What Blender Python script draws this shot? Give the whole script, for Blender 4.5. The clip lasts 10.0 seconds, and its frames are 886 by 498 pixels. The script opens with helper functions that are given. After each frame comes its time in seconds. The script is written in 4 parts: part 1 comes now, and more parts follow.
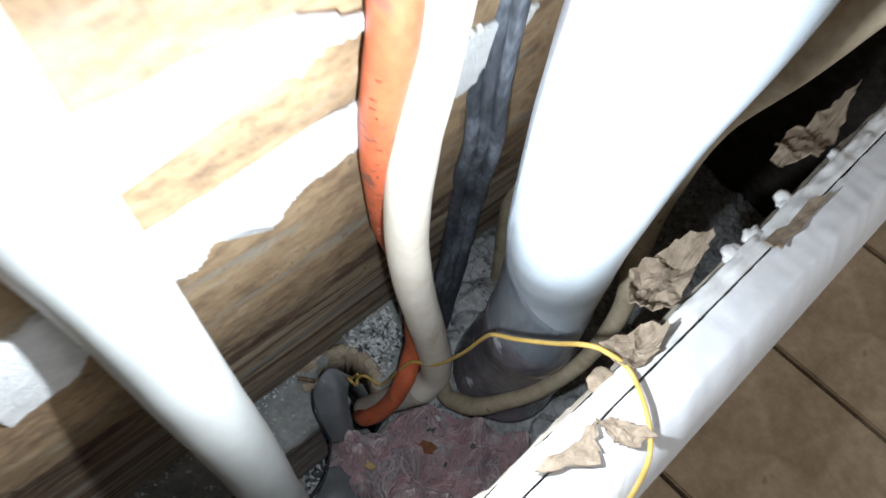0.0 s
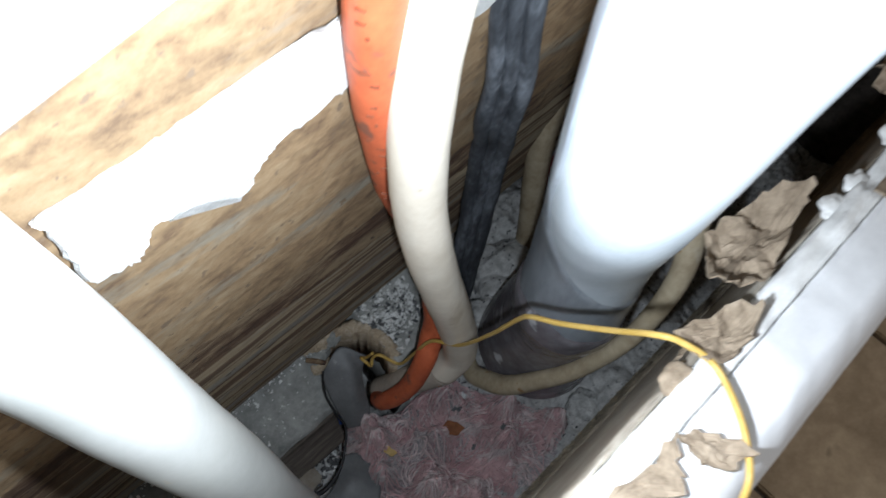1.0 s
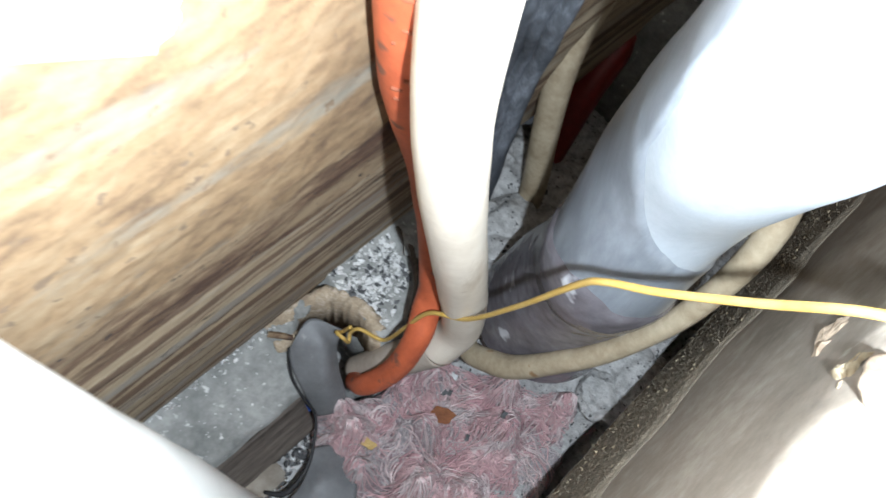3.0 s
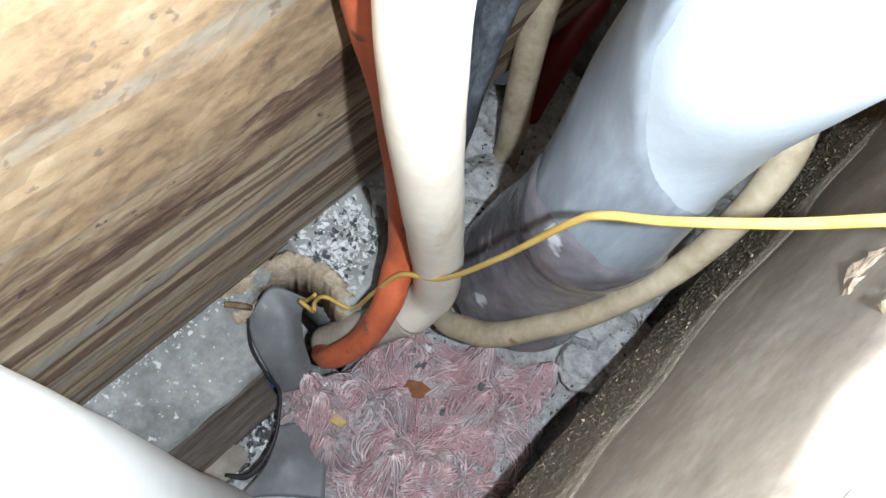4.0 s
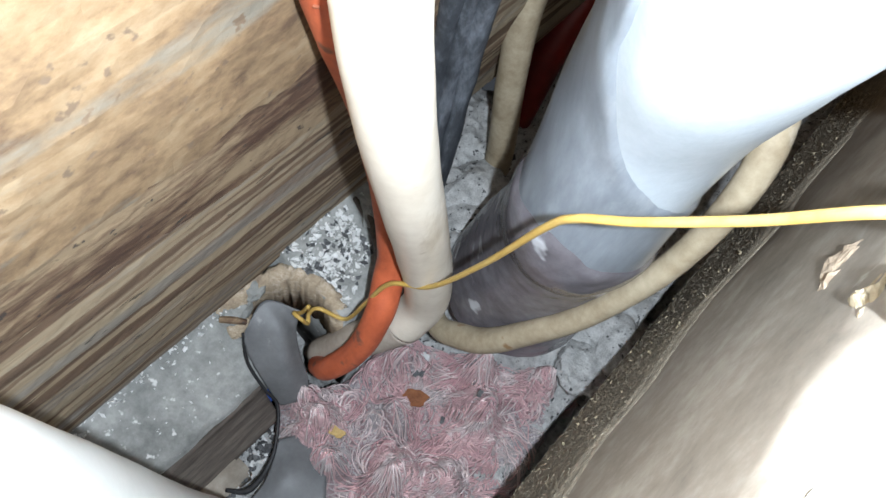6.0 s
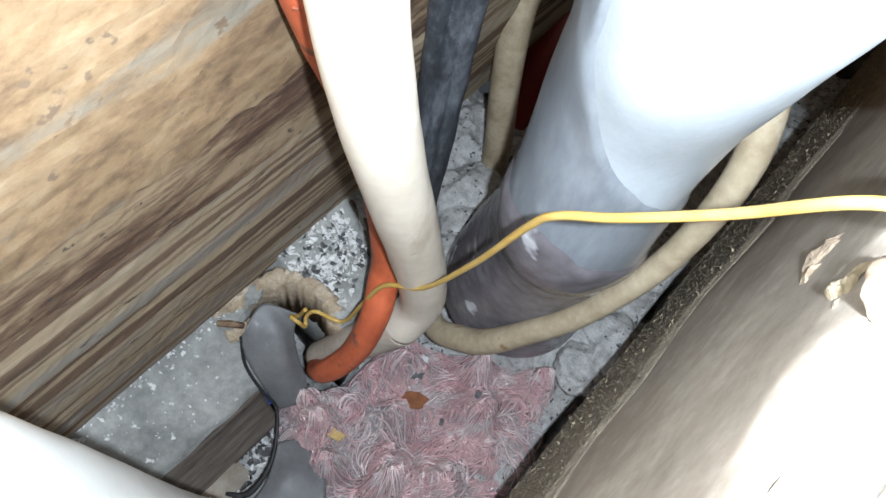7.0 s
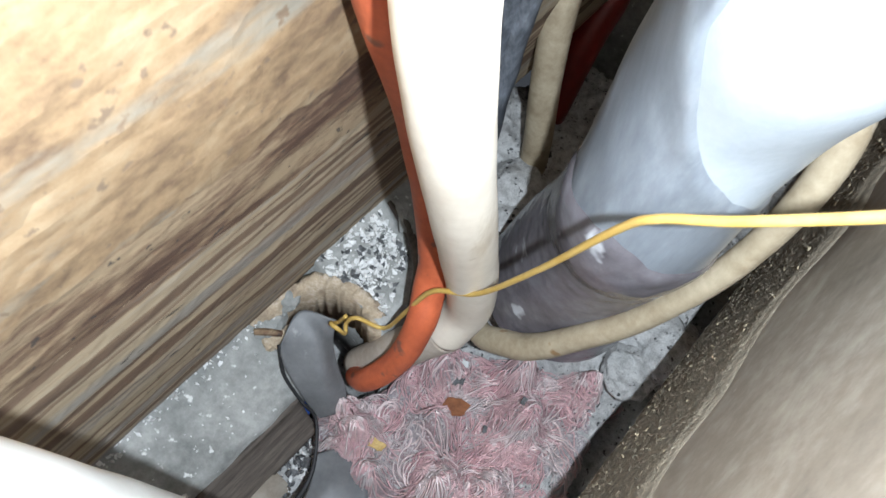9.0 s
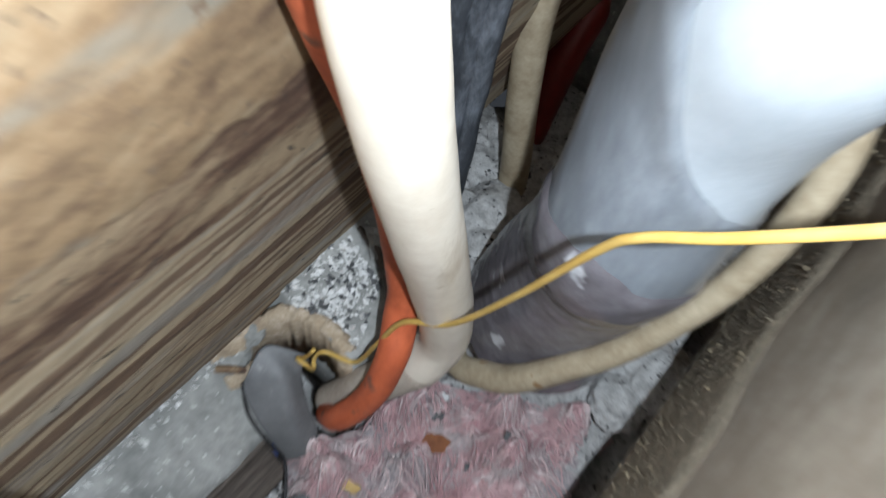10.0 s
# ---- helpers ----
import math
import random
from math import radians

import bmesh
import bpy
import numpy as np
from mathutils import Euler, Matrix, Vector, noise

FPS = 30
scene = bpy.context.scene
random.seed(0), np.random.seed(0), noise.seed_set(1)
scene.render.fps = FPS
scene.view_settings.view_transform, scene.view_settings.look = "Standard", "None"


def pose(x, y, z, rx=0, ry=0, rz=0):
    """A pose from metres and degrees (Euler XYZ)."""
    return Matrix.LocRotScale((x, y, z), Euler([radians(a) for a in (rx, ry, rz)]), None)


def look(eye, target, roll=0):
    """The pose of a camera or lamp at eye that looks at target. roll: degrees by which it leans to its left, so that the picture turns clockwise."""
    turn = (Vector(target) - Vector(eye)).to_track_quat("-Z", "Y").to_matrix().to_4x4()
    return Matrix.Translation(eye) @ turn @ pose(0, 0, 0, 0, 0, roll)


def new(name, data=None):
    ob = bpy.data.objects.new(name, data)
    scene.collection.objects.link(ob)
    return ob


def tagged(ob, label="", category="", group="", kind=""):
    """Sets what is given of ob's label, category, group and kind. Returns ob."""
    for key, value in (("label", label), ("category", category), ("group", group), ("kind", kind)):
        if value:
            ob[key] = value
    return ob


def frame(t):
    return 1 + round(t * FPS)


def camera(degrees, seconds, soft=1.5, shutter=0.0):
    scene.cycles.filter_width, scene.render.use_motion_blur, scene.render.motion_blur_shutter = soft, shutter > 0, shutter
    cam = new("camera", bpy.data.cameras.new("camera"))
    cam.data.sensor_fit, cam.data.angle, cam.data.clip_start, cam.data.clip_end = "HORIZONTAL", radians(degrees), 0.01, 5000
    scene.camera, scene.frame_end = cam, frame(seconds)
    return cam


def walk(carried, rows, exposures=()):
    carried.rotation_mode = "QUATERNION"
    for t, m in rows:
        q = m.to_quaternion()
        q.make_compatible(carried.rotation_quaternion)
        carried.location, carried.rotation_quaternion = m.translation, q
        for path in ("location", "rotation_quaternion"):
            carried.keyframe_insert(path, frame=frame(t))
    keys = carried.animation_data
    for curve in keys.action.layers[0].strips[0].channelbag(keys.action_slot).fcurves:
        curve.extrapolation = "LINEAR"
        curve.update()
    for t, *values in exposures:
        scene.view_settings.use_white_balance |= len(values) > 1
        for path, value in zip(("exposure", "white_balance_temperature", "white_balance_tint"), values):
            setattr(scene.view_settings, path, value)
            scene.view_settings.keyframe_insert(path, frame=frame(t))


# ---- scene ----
cam = camera(62.2, 10.0, shutter=0.8)
PATH = [
    (0, (0.092, -0.172, 0.57), (-0.571, 0.714, -1.096), 11.8),
    (0.5, (0.077, -0.15, 0.533), (-0.538, 0.705, -1.167), 12.3),
    (1, (0.067, -0.143, 0.519), (-0.548, 0.64, -1.215), 8.5),
    (1.5, (0.053, -0.145, 0.489), (-0.512, 0.64, -1.262), 12.4),
    (2, (0.0497, -0.1433, 0.4756), (-0.4567, 0.549, -1.1068), 12.4),
    (3.3, (0.032, -0.122, 0.424), (-0.402, 0.713, -1.341), 18.4),
    (3.5, (0.033, -0.12, 0.417), (-0.369, 0.723, -1.352), 19.9),
    (4, (0.035, -0.123, 0.407), (-0.369, 0.714, -1.364), 19.6),
    (4.5, (0.036, -0.116, 0.408), (-0.378, 0.753, -1.345), 19.1),
    (5, (0.038, -0.115, 0.406), (-0.373, 0.735, -1.357), 18.2),
    (5.5, (0.04, -0.116, 0.404), (-0.369, 0.724, -1.364), 17.6),
    (6, (0.04, -0.118, 0.408), (-0.389, 0.719, -1.357), 16.4),
    (6.2, (0.042, -0.116, 0.409), (-0.373, 0.729, -1.355), 16.6),
    (7.3, (0.047, -0.116, 0.409), (-0.417, 0.713, -1.351), 13.8),
    (7.5, (0.05, -0.118, 0.407), (-0.42, 0.711, -1.351), 13.3),
    (8, (0.0467, -0.118, 0.4087), (-0.3748, 0.6282, -1.1742), 12.55),
    (8.5, (0.03, -0.119, 0.39), (-0.439, 0.681, -1.382), 12.0),
    (9, (0.029, -0.117, 0.395), (-0.443, 0.684, -1.376), 11.8),
    (9.5, (0.033, -0.119, 0.406), (-0.446, 0.699, -1.355), 11.2),
    (9.8, (0.033, -0.1158, 0.4015), (-0.3845, 0.6394, -1.1782), 12.16),
    (10, (0.0288, -0.1044, 0.3774), (-0.412, 0.6772, -1.1829), 11.64),
]
walk(cam, [(t, look(eye, target, roll)) for t, eye, target, roll in PATH],
     exposures=[(0.0, -0.9), (0.5, -1.1), (1.0, -1.05), (1.5, -0.58), (2.0, -0.15), (3.3, 0.78), (6.0, 0.8), (7.5, 0.72), (8.5, 1.02), (9.0, 1.0), (9.5, 0.82), (9.8, 0.8), (10.0, 0.53)])

# ---- light and world ----
world = bpy.data.worlds.new("world")
scene.world = world
world.use_nodes = True
world.node_tree.nodes["Background"].inputs[0].default_value = (0.75, 0.85, 1.0, 1)
world.node_tree.nodes["Background"].inputs[1].default_value = 0.03
LAMP = (0.0595, -0.117, 0.432)
torch_data = bpy.data.lights.new("phone_torch", "POINT")
torch_data.energy, torch_data.shadow_soft_size, torch_data.color = 4.0, 0.0025, (0.797, 0.895, 1.0)
torch = new("phone_torch", torch_data)
torch.location = LAMP

# unseen fill lamp, added to brighten the floor tiles beyond the torch's reach
fill_data = bpy.data.lights.new("room_fill", "AREA")
fill_data.shape, fill_data.size, fill_data.size_y, fill_data.energy, fill_data.color = "RECTANGLE", 1.1, 1.2, 52.0, (0.95, 0.97, 1.0)
fill = new("room_fill", fill_data)
fill.matrix_world = pose(2.62, 0.5, 1.4, 0, 90, 0)

# ---- materials ----
def rgb(c):
    return (c[0], c[1], c[2], 1)


def material(name, dark, light, scale=(60, 60, 60), rough=0.7, bump=0.3, spots=None, spot_scale=200, spot_size=0.62,
             fine=6.0, spec=0.4, metal=0.0, depth=0.0006, mid=None, warp=0.0, see=0.0, sheen=0.0, vary=0.0, sharp=0.16, streaks=None, streak_scale=(8, 1.5, 30), streak_size=0.58):
    """Two scales of noise between two colours, with optional specks, in world metres."""
    m = bpy.data.materials.new(name)
    m.use_nodes = True
    t = m.node_tree
    b = t.nodes["Principled BSDF"]
    link = t.links.new
    co = t.nodes.new("ShaderNodeTexCoord")
    mp = t.nodes.new("ShaderNodeMapping")
    mp.inputs["Scale"].default_value = scale
    link(co.outputs["Object"], mp.inputs[0])
    n1 = t.nodes.new("ShaderNodeTexNoise")
    n1.inputs["Scale"].default_value, n1.inputs["Detail"].default_value, n1.inputs["Roughness"].default_value = 1.0, 5, 0.6
    n1.inputs["Distortion"].default_value = warp
    link(mp.outputs[0], n1.inputs["Vector"])
    n2 = t.nodes.new("ShaderNodeTexNoise")
    n2.inputs["Scale"].default_value, n2.inputs["Detail"].default_value, n2.inputs["Roughness"].default_value = fine, 4, 0.7
    link(mp.outputs[0], n2.inputs["Vector"])
    mix = t.nodes.new("ShaderNodeMix")
    mix.inputs[0].default_value = 0.4
    link(n1.outputs[0], mix.inputs[2])
    link(n2.outputs[0], mix.inputs[3])
    ramp = t.nodes.new("ShaderNodeValToRGB")
    e = ramp.color_ramp.elements
    e[0].position, e[1].position = 0.5 - sharp, 0.5 + sharp
    e[0].color, e[1].color = rgb(dark), rgb(light)
    if mid:
        k = e.new(0.5)
        k.color = rgb(mid)
    link(mix.outputs[0], ramp.inputs[0])
    colour = ramp.outputs[0]
    if streaks:
        sp = t.nodes.new("ShaderNodeMapping")
        sp.inputs["Scale"].default_value = streak_scale
        link(co.outputs["Object"], sp.inputs[0])
        sn = t.nodes.new("ShaderNodeTexNoise")
        sn.inputs["Scale"].default_value, sn.inputs["Detail"].default_value, sn.inputs["Roughness"].default_value = 1.0, 6, 0.65
        link(sp.outputs[0], sn.inputs["Vector"])
        st = t.nodes.new("ShaderNodeValToRGB")
        st.color_ramp.elements[0].position, st.color_ramp.elements[1].position = streak_size, streak_size + 0.12
        link(sn.outputs[0], st.inputs[0])
        mx = t.nodes.new("ShaderNodeMix")
        mx.data_type = "RGBA"
        link(st.outputs[0], mx.inputs[0])
        link(colour, mx.inputs[6])
        mx.inputs[7].default_value = rgb(streaks)
        colour = mx.outputs[2]
    if spots:
        s = t.nodes.new("ShaderNodeTexNoise")
        s.inputs["Scale"].default_value, s.inputs["Detail"].default_value = spot_scale, 3
        link(co.outputs["Object"], s.inputs["Vector"])
        sr = t.nodes.new("ShaderNodeValToRGB")
        sr.color_ramp.elements[0].position, sr.color_ramp.elements[1].position = spot_size, spot_size + 0.05
        link(s.outputs[0], sr.inputs[0])
        sm = t.nodes.new("ShaderNodeMix")
        sm.data_type = "RGBA"
        link(sr.outputs[0], sm.inputs[0])
        link(colour, sm.inputs[6])
        sm.inputs[7].default_value = rgb(spots)
        colour = sm.outputs[2]
    if vary:
        info = t.nodes.new("ShaderNodeObjectInfo")
        hv = t.nodes.new("ShaderNodeHueSaturation")
        mr = t.nodes.new("ShaderNodeMapRange")
        mr.inputs[3].default_value, mr.inputs[4].default_value = 1 - vary, 1 + vary
        link(info.outputs["Random"], mr.inputs[0])
        link(mr.outputs[0], hv.inputs["Value"])
        link(colour, hv.inputs["Color"])
        colour = hv.outputs[0]
    link(colour, b.inputs["Base Color"])
    b.inputs["Roughness"].default_value = rough
    b.inputs["Specular IOR Level"].default_value = spec
    b.inputs["Metallic"].default_value = metal
    if sheen:
        b.inputs["Sheen Weight"].default_value = sheen
    if see:
        b.inputs["Alpha"].default_value = 1 - see
    if bump:
        bp = t.nodes.new("ShaderNodeBump")
        bp.inputs["Strength"].default_value, bp.inputs["Distance"].default_value = bump, depth
        link(mix.outputs[0], bp.inputs["Height"])
        link(bp.outputs[0], b.inputs["Normal"])
    return m


def striped_wood(name):
    """Sharp wavy bands of brown and tan along y, with fine fibres, grey wear and dark specks."""
    m = bpy.data.materials.new(name)
    m.use_nodes = True
    t = m.node_tree
    b = t.nodes["Principled BSDF"]
    link = t.links.new
    co = t.nodes.new("ShaderNodeTexCoord")

    def grain(scale, detail, rough, warp=0.0):
        mp = t.nodes.new("ShaderNodeMapping")
        mp.inputs["Scale"].default_value = scale
        link(co.outputs["Object"], mp.inputs[0])
        n = t.nodes.new("ShaderNodeTexNoise")
        n.inputs["Scale"].default_value, n.inputs["Detail"].default_value, n.inputs["Roughness"].default_value = 1.0, detail, rough
        n.inputs["Distortion"].default_value = warp
        link(mp.outputs[0], n.inputs["Vector"])
        return n.outputs[0]

    def ramp(value, stops):
        r = t.nodes.new("ShaderNodeValToRGB")
        e = r.color_ramp.elements
        e[0].position, e[0].color = stops[0][0], rgb(stops[0][1])
        e[1].position, e[1].color = stops[-1][0], rgb(stops[-1][1])
        for p, c in stops[1:-1]:
            e.new(p).color = rgb(c)
        link(value, r.inputs[0])
        return r.outputs[0]

    def blend(factor, a, c, mode="MIX"):
        x = t.nodes.new("ShaderNodeMix")
        x.data_type, x.blend_type = "RGBA", mode
        if isinstance(factor, float):
            x.inputs[0].default_value = factor
        else:
            link(factor, x.inputs[0])
        link(a, x.inputs[6])
        if isinstance(c, tuple):
            x.inputs[7].default_value = rgb(c)
        else:
            link(c, x.inputs[7])
        return x.outputs[2]
    bands = grain((5, 2.2, 84), 2.2, 0.5, 0.2)
    fibre = grain((60, 9, 520), 4, 0.7)
    colour = ramp(bands, [(0.34, (0.150, 0.097, 0.064)), (0.445, (0.205, 0.136, 0.089)), (0.465, (0.39, 0.305, 0.200)), (0.545, (0.43, 0.352, 0.248)), (0.565, (0.27, 0.190, 0.124)), (0.66, (0.175, 0.117, 0.078))])
    colour = blend(ramp(grain((14, 3, 46), 4, 0.6), [(0.56, (0, 0, 0)), (0.66, (0.75, 0.75, 0.75))]), colour, (0.36, 0.342, 0.305))
    colour = blend(ramp(grain((150, 60, 190), 3, 0.6), [(0.66, (0, 0, 0)), (0.70, (0.8, 0.8, 0.8))]), colour, (0.06, 0.045, 0.036))
    colour = blend(0.4, colour, ramp(fibre, [(0.32, (0.5, 0.48, 0.46)), (0.68, (1, 1, 1))]), "MULTIPLY")
    link(colour, b.inputs["Base Color"])
    b.inputs["Roughness"].default_value, b.inputs["Specular IOR Level"].default_value = 0.85, 0.3
    bp = t.nodes.new("ShaderNodeBump")
    bp.inputs["Strength"].default_value, bp.inputs["Distance"].default_value = 0.5, 0.0008
    link(fibre, bp.inputs["Height"])
    link(bp.outputs[0], b.inputs["Normal"])
    return m


M = {}
M["wood_face"] = material("weathered_wood_face", (0.112, 0.070, 0.041), (0.290, 0.215, 0.131), (60, 44, 72), 0.88, 0.5, mid=(0.228, 0.152, 0.083), spots=(0.150, 0.105, 0.068), spot_scale=200, spot_size=0.64, warp=0.3, fine=3.4, depth=0.0008, sharp=0.14, streaks=(0.205, 0.185, 0.145), streak_scale=(24, 11, 40), streak_size=0.58)
M["wood_ply"] = striped_wood("grained_laminated_wood")
M["wood_torn"] = material("torn_dark_wood", (0.075, 0.040, 0.025), (0.27, 0.198, 0.122), (30, 16, 70), 0.85, 0.5, mid=(0.160, 0.102, 0.062), fine=5.0, warp=0.4, depth=0.0010, sharp=0.07, spots=(0.045, 0.035, 0.03), spot_scale=190, spot_size=0.66)
M["wood_dark"] = material("old_dark_timber", (0.03, 0.025, 0.02), (0.12, 0.10, 0.085), (60, 8, 90), 0.9, 0.5)
M["batten"] = material("dusty_old_batten", (0.045, 0.036, 0.03), (0.24, 0.205, 0.17), (60, 9, 60), 0.9, 0.6, mid=(0.12, 0.10, 0.085))
M["concrete"] = material("grey_concrete", (0.153, 0.157, 0.151), (0.391, 0.391, 0.374), (38, 38, 38), 0.9, 0.6, mid=(0.255, 0.259, 0.246), spots=(0.62, 0.62, 0.60), spot_scale=170, spot_size=0.66)
M["mortar"] = material("pale_mortar", (0.26, 0.26, 0.255), (0.74, 0.74, 0.725), (190, 190, 190), 0.95, 1.0, depth=0.0030, mid=(0.54, 0.54, 0.53), spots=(0.07, 0.07, 0.07), spot_scale=300, spot_size=0.63)
M["plaster"] = material("white_plaster", (0.496, 0.496, 0.480), (0.680, 0.680, 0.672), (130, 130, 130), 0.9, 1.0, depth=0.002)
M["gypsum"] = material("white_gypsum", (0.68, 0.67, 0.65), (0.86, 0.86, 0.85), (80, 80, 80), 0.9, 0.6, depth=0.001)
M["paint"] = material("white_wall_paint", (0.70, 0.70, 0.71), (0.82, 0.82, 0.83), (30, 30, 30), 0.55, 0.15)
M["paper"] = material("brown_board_paper", (0.180, 0.135, 0.094), (0.361, 0.287, 0.213), (120, 120, 120), 0.9, 0.6, mid=(0.279, 0.217, 0.156))
M["back_paper"] = material("grey_brown_paper_backing", (0.195, 0.169, 0.138), (0.405, 0.368, 0.310), (26, 22, 26), 0.8, 0.25, mid=(0.285, 0.246, 0.201), spots=(0.52, 0.48, 0.41), spot_scale=90, spot_size=0.73, streaks=(0.42, 0.39, 0.33), streak_scale=(30, 9, 40), streak_size=0.60)
M["frayed"] = material("dirty_frayed_paper", (0.120, 0.100, 0.073), (0.36, 0.310, 0.230), (240, 190, 240), 0.95, 1.0, mid=(0.215, 0.182, 0.136), spots=(0.40, 0.36, 0.28), spot_scale=330, spot_size=0.66, depth=0.0020)
M["cream"] = material("cream_plastic_pipe", (0.60, 0.525, 0.425), (0.78, 0.715, 0.615), (22, 22, 22), 0.42, 0.12, spots=(0.36, 0.28, 0.18), spot_scale=70, spot_size=0.72, streaks=(0.50, 0.42, 0.32), streak_scale=(45, 45, 9), streak_size=0.58)
# dust on the cream plastic, with the shade in the hole mixed into the colour
M["cream_foot"] = material("dusty_shaded_cream_pipe", (0.27, 0.225, 0.185), (0.46, 0.40, 0.34), (40, 40, 40), 0.6, 0.3, mid=(0.37, 0.315, 0.262), spots=(0.22, 0.17, 0.13), spot_scale=120, spot_size=0.66)
M["cream_dirty"] = material("dusty_cream_pipe", (0.27, 0.21, 0.135), (0.50, 0.425, 0.305), (40, 40, 40), 0.55, 0.25, mid=(0.39, 0.32, 0.22), streaks=(0.54, 0.49, 0.40), streak_scale=(35, 35, 20), streak_size=0.60, spots=(0.28, 0.17, 0.08), spot_scale=80, spot_size=0.70)
M["white_pipe"] = material("white_plastic_pipe", (0.426, 0.438, 0.413), (0.513, 0.520, 0.501), (25, 25, 25), 0.35, 0.08, spots=(0.5, 0.48, 0.42), spot_scale=120, spot_size=0.73)
M["orange"] = material("orange_plastic_tube", (0.33, 0.066, 0.028), (0.57, 0.135, 0.056), (45, 45, 30), 0.5, 0.15, spots=(0.20, 0.075, 0.048), spot_scale=80, spot_size=0.63)
M["print"] = material("dark_print", (0.16, 0.05, 0.025), (0.26, 0.08, 0.04), (90, 90, 90), 0.5, 0)
M["black"] = material("dusty_black_rubber", (0.02, 0.022, 0.026), (0.20, 0.22, 0.25), (70, 70, 16), 0.6, 0.4, mid=(0.07, 0.078, 0.09))
M["cord"] = material("black_cord_rubber", (0.008, 0.008, 0.009), (0.030, 0.030, 0.032), (70, 70, 70), 0.6, 0.2)
M["drain"] = material("pale_blue_grey_pipe", (0.52, 0.585, 0.64), (0.62, 0.685, 0.74), (55, 55, 30), 0.24, 0.30, depth=0.0007, streaks=(0.66, 0.71, 0.75), streak_scale=(30, 30, 12), streak_size=0.6)
# film grey, darkened to include shade on the drain side turned from the torch
M["film"] = material("dusty_grey_film_shaded", (0.190, 0.213, 0.243), (0.350, 0.388, 0.430), (40, 40, 8), 0.28, 0.2, mid=(0.262, 0.292, 0.328), spots=(0.5, 0.53, 0.56), spot_scale=60, spot_size=0.72, streaks=(0.42, 0.45, 0.48), streak_scale=(30, 30, 10), streak_size=0.60)
M["boot"] = material("dusty_lilac_film", (0.125, 0.114, 0.126), (0.235, 0.226, 0.248), (30, 30, 30), 0.24, 0.3, mid=(0.172, 0.160, 0.176), spots=(0.58, 0.59, 0.62), spot_scale=44, spot_size=0.66)
M["grey_plastic"] = material("grey_plastic_sheet", (0.105, 0.108, 0.112), (0.185, 0.188, 0.192), (30, 30, 30), 0.5, 0.2, mid=(0.140, 0.143, 0.147), streaks=(0.27, 0.27, 0.27), streak_scale=(60, 60, 25), streak_size=0.63)
M["pink"] = material("pink_fibre", (0.235, 0.165, 0.172), (0.52, 0.40, 0.41), (170, 170, 170), 0.95, 1.0, mid=(0.40, 0.285, 0.298), spots=(0.46, 0.415, 0.43), spot_scale=34, spot_size=0.47, depth=0.0030, fine=4.0, sheen=0.2)
M["pink_strand"] = material("pale_pink_strand", (0.50, 0.27, 0.29), (0.78, 0.575, 0.575), (45, 45, 45), 0.9, 0, mid=(0.65, 0.415, 0.425), sheen=0.2, spots=(0.70, 0.58, 0.575), spot_scale=60, spot_size=0.58)
M["pale_strand"] = material("whitish_pink_strand", (0.62, 0.47, 0.47), (0.84, 0.73, 0.715), (55, 55, 55), 0.9, 0, mid=(0.74, 0.60, 0.595), sheen=0.2)
M["dust_grey"] = material("lilac_grey_dust", (0.30, 0.265, 0.275), (0.50, 0.455, 0.465), (120, 120, 120), 0.95, 0.2)
M["dust_strand"] = material("dusty_grey_strand", (0.46, 0.39, 0.395), (0.70, 0.63, 0.625), (60, 60, 60), 0.9, 0, sheen=0.2)
M["yellow"] = material("yellow_insulated_wire", (0.47, 0.290, 0.060), (0.58, 0.405, 0.130), (60, 60, 60), 0.4, 0.1)
M["red"] = material("red_plastic", (0.150, 0.012, 0.010), (0.240, 0.020, 0.016), (30, 30, 30), 0.4, 0.1)
M["fibre_tan"] = material("tan_fibre_board", (0.27, 0.20, 0.145), (0.62, 0.52, 0.42), (120, 120, 170), 0.95, 1.0, mid=(0.42, 0.335, 0.235), depth=0.0018)
M["leaf"] = material("dry_brown_leaf", (0.16, 0.055, 0.025), (0.30, 0.12, 0.05), (150, 150, 150), 0.8, 0.4)
M["straw"] = material("straw_chip", (0.42, 0.28, 0.10), (0.62, 0.45, 0.20), (150, 150, 150), 0.8, 0.3)
M["crumb"] = material("pale_crumb", (0.176, 0.148, 0.104), (0.320, 0.276, 0.204), (150, 150, 150), 0.9, 0.2)
M["straw_pale"] = material("pale_straw_paper", (0.22, 0.175, 0.11), (0.46, 0.39, 0.27), (150, 150, 150), 0.9, 0.3)
M["chip_white"] = material("white_stone_chip", (0.55, 0.55, 0.54), (0.80, 0.80, 0.79), (200, 200, 200), 0.8, 0.2)
M["chip_black"] = material("black_stone_chip", (0.025, 0.027, 0.03), (0.17, 0.172, 0.175), (200, 200, 200), 0.7, 0.2)
M["blue"] = material("blue_plastic", (0.02, 0.06, 0.25), (0.04, 0.10, 0.36), (100, 100, 100), 0.4, 0.1)
M["tile"] = material("brown_floor_tile", (0.240, 0.173, 0.105), (0.510, 0.390, 0.255), (14, 14, 14), 0.45, 0.15, mid=(0.375, 0.277, 0.180), spots=(0.10, 0.075, 0.05), spot_scale=18, spot_size=0.66, vary=0.08)
M["grout"] = material("dark_grout", (0.06, 0.05, 0.04), (0.12, 0.10, 0.08), (90, 90, 90), 0.95, 0.4)
M["room"] = material("plain_room_plaster", (0.42, 0.41, 0.39), (0.55, 0.54, 0.52), (6, 6, 6), 0.8, 0.1)


